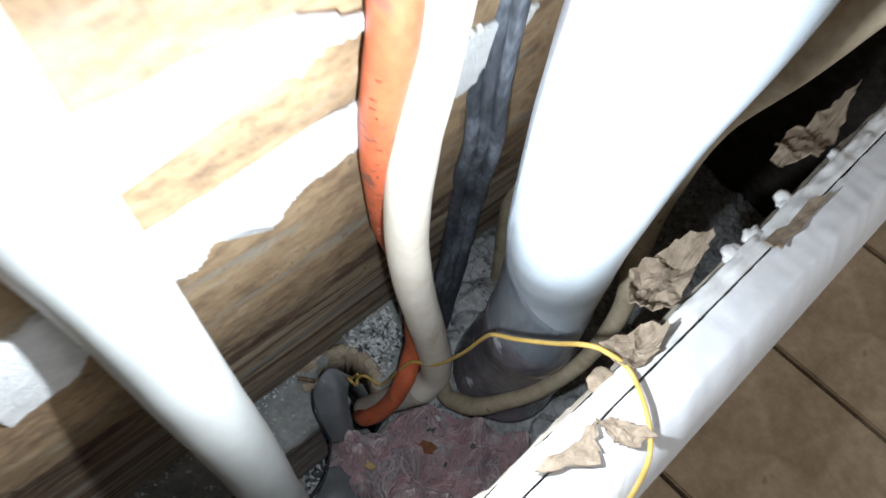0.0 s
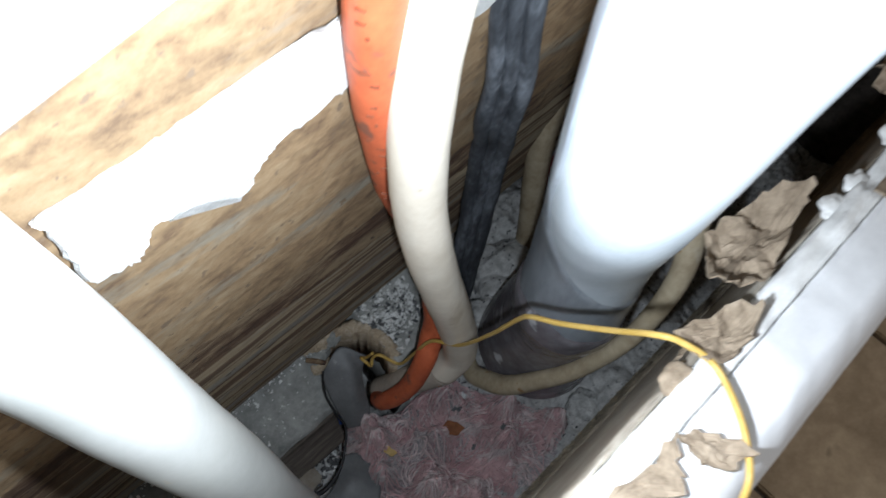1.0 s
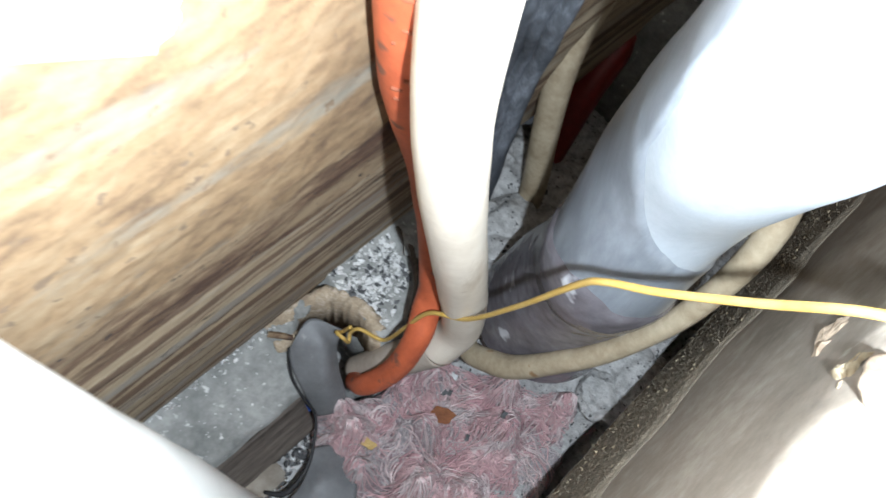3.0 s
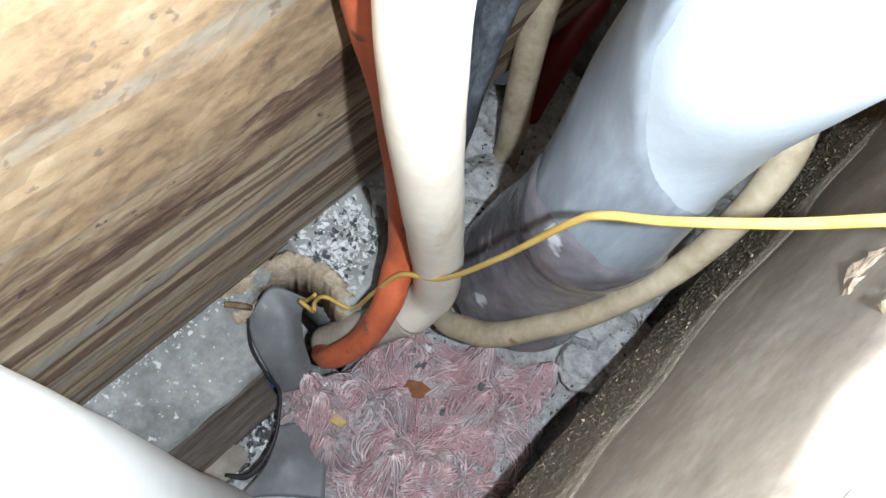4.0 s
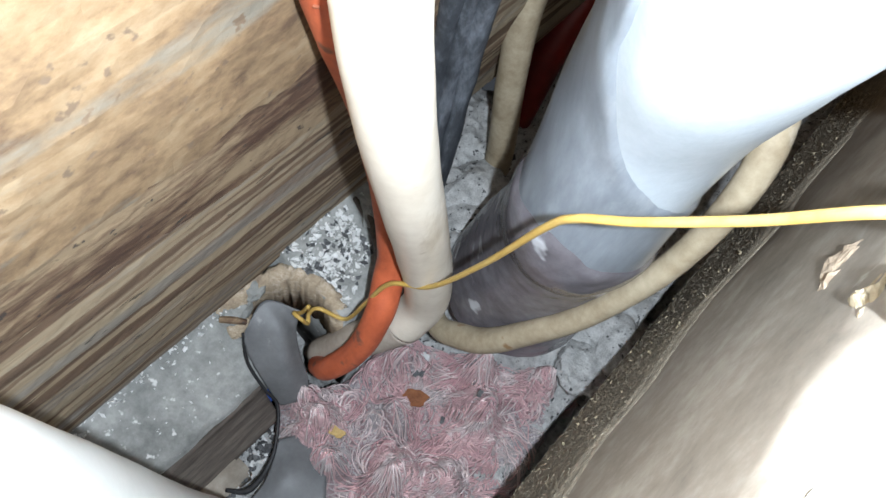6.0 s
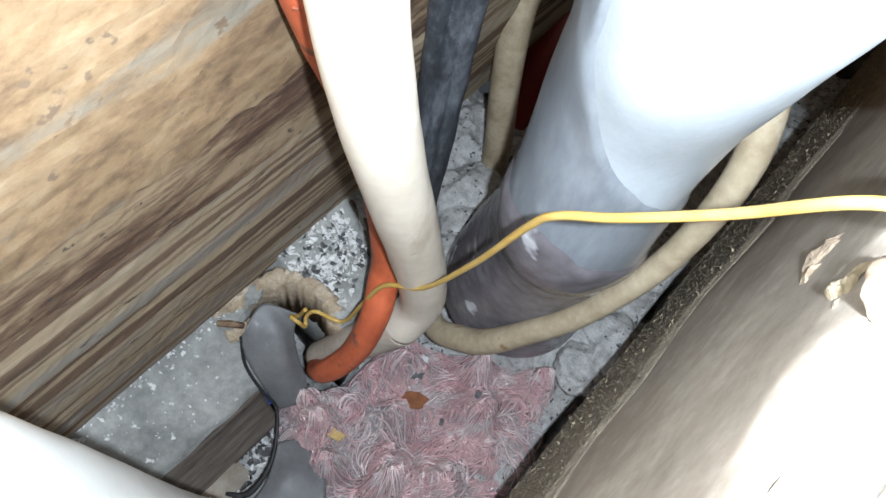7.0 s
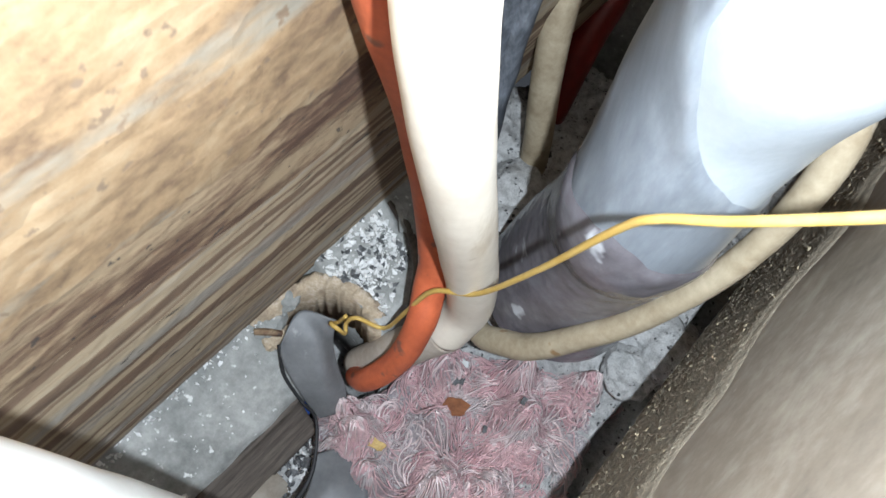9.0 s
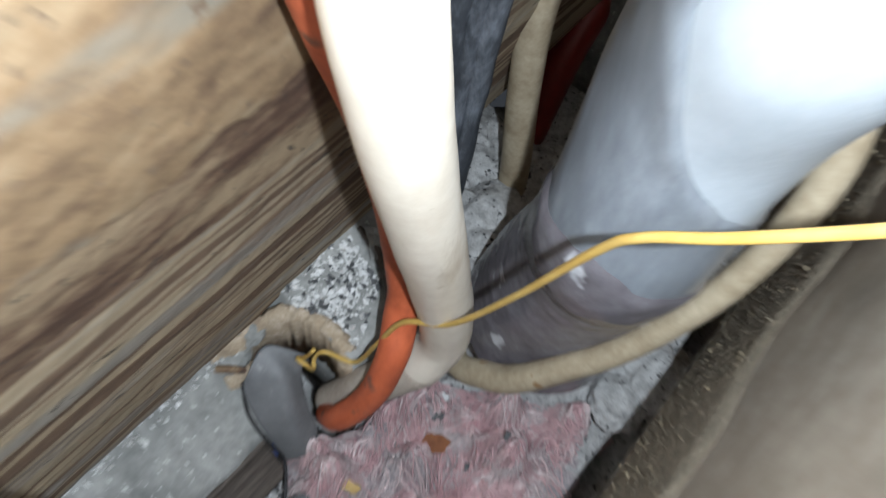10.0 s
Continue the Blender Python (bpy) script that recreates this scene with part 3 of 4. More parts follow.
def drain():
    th = empty("drain_pipe", "pale blue-grey drain pipe wrapped in dusty plastic film", "pipe")
    part("pipe", tube(DRAIN, DRAIN_R, sides=56, steps=12, wobble=0.012), M["drain"], th)
    # film: all round the foot, then only round the far side, tucked under elsewhere; its dark tone includes that side's
    # shade
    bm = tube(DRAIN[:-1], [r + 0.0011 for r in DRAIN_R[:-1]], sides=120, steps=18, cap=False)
    line = [Vector(p) for p in DRAIN]
    front = Vector((0.22, -0.95, 0.2)).normalized()
    left = Vector((-0.93, -0.25, 0.25)).normalized()
    for v in bm.verts:
        c = v.co
        k = min(range(len(line) - 1), key=lambda i: abs((line[i].z + line[i + 1].z) / 2 - c.z))
        a, b = line[k], line[k + 1]
        axis = a.lerp(b, min(max((c.z - a.z) / (b.z - a.z), 0), 1))
        d = c - axis
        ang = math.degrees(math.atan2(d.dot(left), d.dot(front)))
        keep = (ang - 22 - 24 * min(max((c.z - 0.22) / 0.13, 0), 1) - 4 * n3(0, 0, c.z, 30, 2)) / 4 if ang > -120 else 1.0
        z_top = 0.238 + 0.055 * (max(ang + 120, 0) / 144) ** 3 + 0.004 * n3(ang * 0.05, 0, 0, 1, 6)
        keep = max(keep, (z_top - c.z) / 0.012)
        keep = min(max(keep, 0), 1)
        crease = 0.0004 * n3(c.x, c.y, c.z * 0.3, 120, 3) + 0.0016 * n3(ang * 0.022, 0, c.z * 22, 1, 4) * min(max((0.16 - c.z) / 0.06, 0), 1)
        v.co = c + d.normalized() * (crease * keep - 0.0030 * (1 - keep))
    part("film", bm, M["film"], th, "thin grey plastic film, dusty and creased, toned darker for the pipe's shaded side")
    # darker, dirtier second wrap round the foot
    bm = tube(DRAIN[:6], [r + 0.0022 for r in DRAIN_R[:6]], sides=120, steps=18, cap=False)
    for v in bm.verts:
        c = v.co
        k = min(range(len(line) - 1), key=lambda i: abs((line[i].z + line[i + 1].z) / 2 - c.z))
        a, b = line[k], line[k + 1]
        d = c - a.lerp(b, min(max((c.z - a.z) / (b.z - a.z), 0), 1))
        ang = math.atan2(d.dot(left), d.dot(front))
        keep = min(max((0.204 + 0.008 * math.sin(ang + 0.6) + 0.006 * n3(ang, 0, 0, 1.6, 7) - c.z) / 0.014, 0), 1)
        crease = 0.0008 * n3(ang * 1.0, 0, c.z * 20, 1, 4) + 0.0005 * n3(*c, 150, 8)
        v.co = c + d.normalized() * (crease * keep - 0.0042 * (1 - keep))
    part("foot_wrap", bm, M["boot"], th, "dirty lilac-grey film round the foot with white smears")
    # folded hem of the film round the foot
    arc = []
    for k in range(12):
        q = math.radians(-115 + 20 * k)
        arc.append((0.0015 + 0.0355 * math.sin(q) - 0.004 * math.cos(q), 0.067 - 0.0350 * math.cos(q), 0.053 + 0.012 * (1 - math.cos(q)) * 0.5 + 0.002 * n3(k, 0, 0, 0.9, 2)))
    part("film_hem", tube(arc, [0.0014 + 0.0010 * n3(k, 0, 0, 1.3, 5) for k in range(12)], sides=12, wobble=0.5, flat=0.6), M["boot"], th, "crumpled hem of the film")
    return th


drain()


def flat_cable():
    th = empty("flat_cable", "dusty black ribbed cable strip", "cable")
    base = [(-0.020, -0.02, 0.52), (-0.0329, 0.002, 0.3797), (-0.0386, 0.0162, 0.3214), (-0.0482, 0.0279, 0.2733), (-0.0551, 0.0387, 0.2459), (-0.0623, 0.0479, 0.213), (-0.0677, 0.0561, 0.1732), (-0.0703, 0.0597, 0.111), (-0.0729, 0.0617, 0.06), (-0.073, 0.062, 0.02)]
    for k, off in enumerate((-0.0060, -0.0005, 0.0055)):
        part("strand", tube([(x + off * 0.76, y + off * 0.64, z + 0.002 * (k == 1)) for x, y, z in base], [0.0028, 0.0034, 0.0036, 0.004, 0.0042, 0.0045, 0.0046, 0.0046, 0.0044, 0.004], sides=14, wobble=0.16, seed=k), M["black"], th)
    return th


flat_cable()
pipe("red_pipe", "red plastic pipe in the shadow behind the mortar", [(-0.099, 0.262, 0.068), (-0.100, 0.247, 0.064), (-0.096, 0.215, 0.045), (-0.089, 0.175, -0.01)], [0.004, 0.0115, 0.012, 0.012], M["red"])

wire = tagged(part("yellow_wire", tube([(-0.066, -0.030, 0.075), (-0.071, -0.031, 0.060), (-0.070, -0.036, 0.070), (-0.065, -0.036, 0.071), (-0.064, -0.033, 0.062), (-0.066, -0.030, 0.066), (-0.062, -0.027, 0.074), (-0.050, -0.021, 0.071), (-0.040, -0.019, 0.105), (-0.031, -0.016, 0.135), (-0.014, -0.014, 0.156), (0.003, -0.017, 0.205), (0.017, -0.025, 0.258), (0.023, -0.028, 0.274), (0.034, -0.029, 0.288), (0.049, -0.029, 0.308),
     (0.0605, -0.0315, 0.3285), (0.068, -0.0286, 0.3305), (0.080, -0.0272, 0.3290), (0.0968, -0.038, 0.3285), (0.106, -0.050, 0.322), (0.112, -0.062, 0.28), (0.115, -0.07, 0.2), (0.118, -0.07, 0.0)], 0.00105, sides=10, steps=10), M["yellow"]), "thin yellow insulated wire looped over the broken board", "wire")

# ---- torn paper on the broken board ----
def scrap(name, label, outline, origin, u, v, mat, thick=0.0009, **k):
    return tagged(part(name, ragged(outline, thick, origin, u, v, **k), mat, smooth=False), label, "paper scrap")


scrap("torn_paper", "torn flap of brown board paper standing over the cavity", [(-0.012, 0.010), (-0.011, 0.026), (-0.004, 0.040), (0.004, 0.043), (0.006, 0.028), (0.010, 0.008), (0.007, -0.008), (0.000, -0.006), (-0.006, 0.000)], (0.0635, 0.0, 0.3245), (1, 0, 0.25), (0, 1, 0.0), M["paper"], n=6, jag=0.0012, curl=0.45, seed=3)
scrap("torn_paper", "crumpled brown paper beside the yellow wire", [(-0.009, -0.010), (-0.004, 0.008), (0.003, 0.015), (0.007, 0.006), (0.006, -0.008), (0.000, -0.013)], (0.0735, -0.016, 0.3265), (1, 0, 0.1), (0, 1, 0.05), M["paper"], n=5, jag=0.0011, curl=0.35, seed=4)
scrap("torn_paper", "ragged brown paper hanging from the broken edge", [(-0.014, -0.012), (-0.018, 0.010), (-0.014, 0.040), (-0.008, 0.060), (-0.002, 0.035), (0.002, 0.004), (-0.006, -0.014)], (0.0690, 0.125, 0.3235), (1, 0, 0.2), (0, 1, 0), M["paper"], n=7, jag=0.0016, curl=0.3, seed=5)
scrap("torn_paper", "thin peeled triangle of brown paper", [(-0.004, -0.020), (0.000, 0.000), (-0.002, 0.012), (0.006, 0.006), (0.010, 0.000)], (0.0830, -0.062, 0.3265), (1, 0, 0.0), (0, 1, 0), M["paper"], n=5, jag=0.0014, curl=0.15, seed=6)
scrap("torn_paper", "small curled tip of brown paper under the wire", [(-0.008, -0.004), (-0.002, 0.003), (0.010, 0.008), (0.009, 0.000), (0.002, -0.006)], (0.0900, -0.046, 0.3262), (1, 0, 0.05), (0, 1, 0), M["paper"], n=5, jag=0.0012, curl=0.3, seed=7)
scrap("torn_paper", "strip of brown paper showing in the joint of the boards", [(-0.003, -0.02), (-0.002, 0.02), (0.003, 0.03), (0.003, -0.015)], (0.0830, 0.085, 0.3250), (1, 0, 0.0), (0, 1, 0), M["paper"], n=6, jag=0.0012, curl=0.1, seed=8)
scrap("torn_paper", "pale torn strip of paper peeling from the backing", [(-0.012, -0.003), (-0.004, 0.002), (0.008, 0.004), (0.013, 0.001), (0.004, -0.004)], (0.0694, -0.004, 0.2815), (0, 1, 0.15), (0.05, -0.15, 1), M["paper"], n=6, jag=0.0010, curl=0.25, seed=71)
scrap("torn_paper", "curled shred of pale paper on the backing", [(-0.009, -0.004), (-0.003, 0.003), (0.008, 0.005), (0.010, 0.000), (0.000, -0.005)], (0.0707, -0.0266, 0.3052), (0, 1, 0.35), (0.05, -0.35, 1), M["straw_pale"], n=6, jag=0.0010, curl=0.4, seed=72)
for k, (x, y, z, r) in enumerate(((0.0728, -0.034, 0.3210, 0.0034), (0.0733, 0.055, 0.3215, 0.0035), (0.0733, 0.072, 0.3215, 0.003), (0.0730, 0.10, 0.3210, 0.0035), (0.0740, 0.145, 0.3215, 0.003))):
    bm = bmesh.new()
    bmesh.ops.create_icosphere(bm, subdivisions=3, radius=r)
    for q in bm.verts:
        q.co *= 1 + 0.8 * n3(*q.co, 330, k)
        q.co = Vector((q.co.x * 1.1 + x, q.co.y * 1.5 + y, q.co.z * 0.6 + z))
    tagged(part("gypsum_crumb", bm, M["paper"] if k == 0 else M["gypsum"]), "loose lump crumbled from the broken board edge", "debris", "gypsum crumbs")

# ---- plaster on the timber ----
def smear(label, outline, seed):
    zs = sum(z for y, z in outline) / len(outline)
    ym = sum(y for y, z in outline) / len(outline)
    up = Vector((LEAN_X, 0, 1)).normalized()
    k = 1 / up.z
    bm = ragged([(y - ym, (z - zs) * k) for y, z in outline], 0.0022, (timber_x(zs) + 0.0021, ym, zs), (0, 1, 0), up, n=10, jag=0.0012, seed=seed)
    return tagged(part("plaster_smear", bm, M["plaster"], smooth=False), label, "plaster", "plaster smears")


smear("white plaster smear with a ragged lower edge on the timber", [(-0.1410, 0.3960), (-0.1083, 0.3990), (-0.0660, 0.4030), (-0.0600, 0.3740), (-0.0665, 0.3725), (-0.0855, 0.3680), (-0.0905, 0.3610), (-0.0960, 0.3510), (-0.1100, 0.3640), (-0.1210, 0.3680), (-0.1268, 0.3560), (-0.1383, 0.3590)], 51)
smear("broad white plaster smear high on the timber", [(-0.1530, 0.4620), (-0.1418, 0.4610), (-0.1237, 0.4615), (-0.1104, 0.4640), (-0.0705, 0.4450), (-0.0696, 0.4385), (-0.0847, 0.4400), (-0.0915, 0.4340), (-0.1031, 0.4390), (-0.1190, 0.4430), (-0.1240, 0.4320), (-0.1350, 0.4350), (-0.1447, 0.4260)], 52)
smear("white plaster smear behind the white conduit", [(-0.1990, 0.395), (-0.1815, 0.3830), (-0.1712, 0.3880), (-0.1675, 0.3780), (-0.1661, 0.3440), (-0.1748, 0.3310), (-0.1992, 0.3250)], 53)
smear("narrow white plaster smear behind the pipes", [(-0.060, 0.402), (-0.0291, 0.4057), (-0.0121, 0.406), (0.020, 0.400), (0.0063, 0.3698), (-0.0128, 0.3665), (-0.0267, 0.3667), (-0.055, 0.385)], 54)
smear("thin white plaster smear near the top of the timber", [(-0.160, 0.493), (-0.1479, 0.492), (-0.1155, 0.4800), (-0.1254, 0.4740), (-0.158, 0.4830)], 55)

# ---- on the ledge ----
def scatter(name, label, area, count, size, mat, seed, z_of):
    rnd = random.Random(seed)
    bm = bmesh.new()
    (x0, y0), (x1, y1), (x2, y2), (x3, y3) = area
    for _ in range(count):
        a, b = rnd.random(), rnd.random()
        x = (x0 * (1 - a) + x1 * a) * (1 - b) + (x3 * (1 - a) + x2 * a) * b
        y = (y0 * (1 - a) + y1 * a) * (1 - b) + (y3 * (1 - a) + y2 * a) * b
        r = size * rnd.uniform(0.4, 1.4)
        pebble(bm, (x, y, z_of(x, y) + r * 0.25), r, rnd)
    return tagged(part(name, bm, mat, smooth=False), label, "gravel", kind="stuff")


BED = ((-0.098, -0.020), (-0.0965, 0.022), (-0.068, 0.016), (-0.054, -0.016))
BED_Z = lambda x, y: 0.0776 - 0.012 * max(0, (x + 0.105) / 0.053)
scatter("grit", "fine white grit lying on the concrete ledge", BED, 800, 0.0007, M["chip_white"], 20, BED_Z)
scatter("stone_chips", "white stone chips lying on the concrete ledge", BED, 230, 0.0018, M["chip_white"], 21, BED_Z)
scatter("stone_chips", "black stone chips lying on the concrete ledge", BED, 95, 0.0017, M["chip_black"], 22, lambda x, y: BED_Z(x, y) + 0.0005)
tagged(part("bark_strip", tube([(-0.0919, 0.0270, 0.0790), (-0.0753, 0.0226, 0.0785), (-0.0615, 0.0137, 0.0760), (-0.0523, 0.0009, 0.0730), (-0.0449, -0.0106, 0.0680)], [0.0016, 0.0030, 0.0028, 0.0024, 0.0014], sides=14, steps=14, wobble=0.7, flat=0.7), M["wood_dark"]), "dark ragged strip along the edge of the concrete ledge", "splinter")
scatter("grit", "white grit along the foot of the timber", ((-0.104, -0.20), (-0.104, -0.055), (-0.096, -0.055), (-0.094, -0.20)), 150, 0.0011, M["chip_white"], 23, lambda x, y: 0.0605)
scatter("grit", "scattered white specks on the concrete ledge", ((-0.104, -0.20), (-0.100, -0.060), (-0.072, -0.060), (-0.072, -0.20)), 60, 0.0007, M["chip_white"], 24, lambda x, y: 0.062 - 0.030 * max(0, (x + 0.105) / 0.037))
scatter("grit", "dark grit behind the cream pipes", ((-0.085, 0.07), (-0.085, 0.15), (-0.03, 0.13), (-0.04, 0.06)), 90, 0.0016, M["chip_black"], 25, lambda x, y: 0.034)
scatter("stone_chips", "white chips and rubble beside the concrete ledge", ((-0.066, -0.16), (-0.062, -0.065), (-0.045, -0.075), (-0.040, -0.16)), 120, 0.0018, M["chip_white"], 26, lambda x, y: -0.014)
scatter("stone_chips", "dark chips and rubble beside the concrete ledge", ((-0.066, -0.16), (-0.062, -0.065), (-0.045, -0.075), (-0.040, -0.16)), 160, 0.0024, M["chip_black"], 27, lambda x, y: -0.014)
def band_point(rnd, spread):
    y = rnd.uniform(-0.13, 0.30)
    z = board_low(y) + spread * rnd.random() ** 1.4 - 0.002
    return Vector((0.0715 - LEAN_IN * (0.323 - z), y, z))


def fuzz(count, long, thin, mat, label, seed, spread):
    """Short torn fibres stuck to the lower edge of the paper."""
    rnd = random.Random(seed)
    bm = bmesh.new()
    for _ in range(count):
        c = band_point(rnd, spread)
        d1 = Vector((-rnd.random() * 0.6, rnd.gauss(0, 1), rnd.gauss(0, 0.7))).normalized() * long * rnd.uniform(0.3, 1.3)
        side = d1.cross(Vector((1, 0.2, 0.1))).normalized() * thin * rnd.uniform(0.5, 1.5)
        v = [bm.verts.new(c + q) for q in (-side, side, Vector((-thin, 0, 0)), d1)]
        for f in ((0, 1, 2), (0, 3, 1), (1, 3, 2), (2, 3, 0)):
            bm.faces.new([v[k] for k in f])
    tagged(part("paper_fibre", bm, mat, smooth=False), label, "debris", kind="stuff")


fuzz(4200, 0.0018, 0.00022, M["frayed"], "dark torn fibres along the frayed edge of the paper", 28, 0.080)
fuzz(190, 0.0020, 0.00060, M["straw_pale"], "straw-coloured chips of paper in the frayed edge", 33, 0.075)
fuzz(700, 0.0013, 0.00030, M["crumb"], "pale torn fibres along the frayed edge of the paper", 30, 0.046)

# fibre collar round the hole in the slab
def collar():
    bm = bmesh.new()
    pts = spline([(-0.100, -0.060, 0.056), (-0.0960, -0.0500, 0.062), (-0.0953, -0.0380, 0.0655), (-0.0885, -0.0265, 0.0695), (-0.0755, -0.0205, 0.0725), (-0.0640, -0.0200, 0.0700), (-0.0555, -0.0240, 0.0620)], 22)
    centre = Vector((-0.076, -0.045, 0.0))
    rings = []
    for i, p in enumerate(pts):
        c = Vector(p)
        out = Vector((c.x - centre.x, c.y - centre.y, 0)).normalized()
        w = 0.0068 + 0.0030 * n3(*c, 140, 3)
        sect = ((-0.001, -0.040), (-0.0012, -0.002), (0.0012, 0.0012), (w * 0.6, 0.0022), (w, -0.0005), (w + 0.001, -0.040))
        rings.append([bm.verts.new(c + out * a + Vector((0, 0, b + 0.0030 * n3(*(c * 2), 150, j) + 0.0016 * n3(*c, 420, j))) + out * 0.0014 * n3(*c, 380, j + 9)) for j, (a, b) in enumerate(sect)])
    for A, B in zip(rings[:-1], rings[1:]):
        for j in range(6):
            bm.faces.new((A[j], A[(j + 1) % 6], B[(j + 1) % 6], B[j]))
    bm.faces.new(rings[0]), bm.faces.new(rings[-1])
    return tagged(part("fibre_collar", bm, M["fibre_tan"]), "tan fibrous collar lining the hole in the slab", "collar")


collar()


def sheet(name, label, rows, mat, thick=0.0009, bulge=0.0, steps=10):
    """A bent sheet through rows of three points each."""
    lines = [spline(r, steps) for r in rows]
    cols = [spline([l[i] for l in lines], steps) for i in range(len(lines[0]))]
    n, m = len(cols) - 1, len(cols[0]) - 1
    off = Vector((0.25, -0.45, 0.85)).normalized() * thick

    def top(a, b):
        return Vector(cols[round(a * n)][round(b * m)])
    return tagged(part(name, slab(n, m, top, lambda a, b: top(a, b) - off), mat), label, "plastic")


sheet("grey_sheet", "curved grey plastic sheet tucked into the hole", [[(-0.0830, -0.0570, 0.0600), (-0.0870, -0.0400, 0.0640), (-0.0718, -0.0304, 0.0600)], [(-0.0792, -0.0609, 0.0520), (-0.0725, -0.0440, 0.0580), (-0.0692, -0.0365, 0.0500)], [(-0.0715, -0.0632, 0.0420), (-0.0632, -0.0510, 0.0480), (-0.0616, -0.0418, 0.0400)], [(-0.0631, -0.0639, 0.0300), (-0.0555, -0.0545, 0.0340), (-0.0528, -0.0452, 0.0270)], [(-0.0546, -0.0634, 0.0140), (-0.0504, -0.0580, 0.0160), (-0.0480, -0.0503, 0.0110)]], M["grey_plastic"])
sheet("grey_sheet", "flat grey plastic scrap lying in the rubble", [[(-0.0440, -0.0750, 0.0040), (-0.0400, -0.0680, 0.0020), (-0.0330, -0.0560, -0.0040)], [(-0.0337, -0.0941, 0.0040), (-0.0269, -0.0838, 0.0070), (-0.0150, -0.0690, 0.0020)], [(-0.0321, -0.1150, 0.0000), (-0.0185, -0.1000, 0.0030), (0.0000, -0.0838, 0.0000)]], M["grey_plastic"])
tagged(part("black_cord", tube([(-0.0837, -0.0577, 0.0580), (-0.0751, -0.0640, 0.0450), (-0.0632, -0.0655, 0.0310), (-0.0541, -0.0655, 0.0190), (-0.0412, -0.0797, 0.0120), (-0.0361, -0.0920, 0.0080), (-0.0365, -0.1040, 0.0040), (-0.0449, -0.1110, 0.0020)], [0.0007, 0.0009, 0.0009, 0.0009, 0.0010, 0.0014, 0.0018, 0.0010], sides=8), M["cord"]), "thin black cord along the grey sheet", "cord")
scrap("blue_scrap", "small blue plastic scrap in the rubble", [(-0.004, -0.003), (0.004, -0.002), (0.005, 0.003), (-0.003, 0.004)], (-0.0655, -0.0640, 0.006), (1, 0, 0.3), (0, 1, 0.2), M["blue"], n=3, jag=0.0006, curl=0.2, seed=12)
tagged(part("wood_stick", tube([(-0.0955, -0.0615, 0.062), (-0.091, -0.0575, 0.062), (-0.086, -0.053, 0.060)], [0.0016, 0.0018, 0.0014], sides=6, wobble=0.3), M["wood_torn"], smooth=False), "short brown wood splinter by the collar", "splinter")
tagged(part("wood_block", box(-0.066, -0.045, -0.155, -0.095, -0.03, -0.006, 0.002), M["back_paper"]), "worn wood offcut lying in the rubble", "offcut")
def strip():
    """A dark old batten leaning against the side of the slab."""
    def top(a, b):
        y = -0.22 + 0.155 * b
        return Vector((-0.066 + 0.011 * a, y, 0.026 - 0.034 * a + 0.0014 * n3(a * 0.02, y * 0.3, 0, 300, 5)))
    return slab(16, 60, top, lambda a, b: top(a, b) + Vector((-0.006, 0, -0.008)))


tagged(part("wood_batten", strip(), M["batten"]), "dark old wooden batten along the concrete ledge", "batten")
scrap("cement_scrap", "grey cement scrap behind the orange conduit", [(-0.010, 0.000), (-0.004, 0.006), (0.009, -0.004), (0.003, -0.009)], (-0.0790, 0.0268, 0.082), (1, 0, -0.3), (0, 1, 0.2), M["concrete"], n=4, jag=0.0008, curl=0.2, seed=15)
for k, (x0, x1, y0, y1, z0, z1) in enumerate(((-0.14, -0.075, 0.265, 0.32, 0.03, 0.085), (-0.14, -0.07, 0.325, 0.40, 0.05, 0.13))):
    tagged(part("rubble_block", box(x0, x1, y0, y1, z0 - 0.1, z1, 0.004), M["concrete"]), "grey block of rubble deep in the cavity", "rubble", "rubble blocks")

for k, (x, y, z, r) in enumerate(((-0.0985, -0.0520, 0.055, 0.0075), (-0.0905, -0.0555, 0.050, 0.0060), (-0.0990, -0.0400, 0.060, 0.0065), (-0.0880, -0.0480, 0.046, 0.0060))):
    bm = bmesh.new()
    bmesh.ops.create_icosphere(bm, subdivisions=3, radius=r)
    for q in bm.verts:
        q.co *= 1 + 0.5 * n3(*q.co, 90, k + 30) + 0.25 * n3(*q.co, 320, k + 40)
        q.co = Vector((q.co.x + x, q.co.y * 1.2 + y, q.co.z * 0.8 + z))
    tagged(part("rubble_lump", bm, M["fibre_tan"] if k % 2 else M["concrete"], smooth=False), "crumbled lump by the end of the concrete ledge", "rubble", "rubble lumps")

# lumps of mortar round the foot of the drain pipe
for k, (x, y, z, r) in enumerate(((-0.038, 0.052, 0.046, 0.015), (-0.040, 0.080, 0.042, 0.018), (-0.062, 0.100, 0.040, 0.020), (0.058, 0.090, 0.030, 0.016), (0.052, 0.066, 0.026, 0.013), (0.054, 0.078, 0.022, 0.010), (-0.03, 0.115, 0.036, 0.022))):
    bm = bmesh.new()
    bmesh.ops.create_icosphere(bm, subdivisions=4, radius=r)
    for q in bm.verts:
        q.co *= 1 + 0.35 * n3(*q.co, 60, k) + 0.20 * n3(*q.co, 170, k) + 0.10 * n3(*q.co, 480, k)
        q.co = Vector((q.co.x * 1.25 + x, q.co.y * 1.25 + y, q.co.z * 0.7 + z - r * 0.35))
    tagged(part("mortar_lump", bm, M["mortar"]), "rough pale lump of mortar against the pipes", "mortar", "mortar lumps")

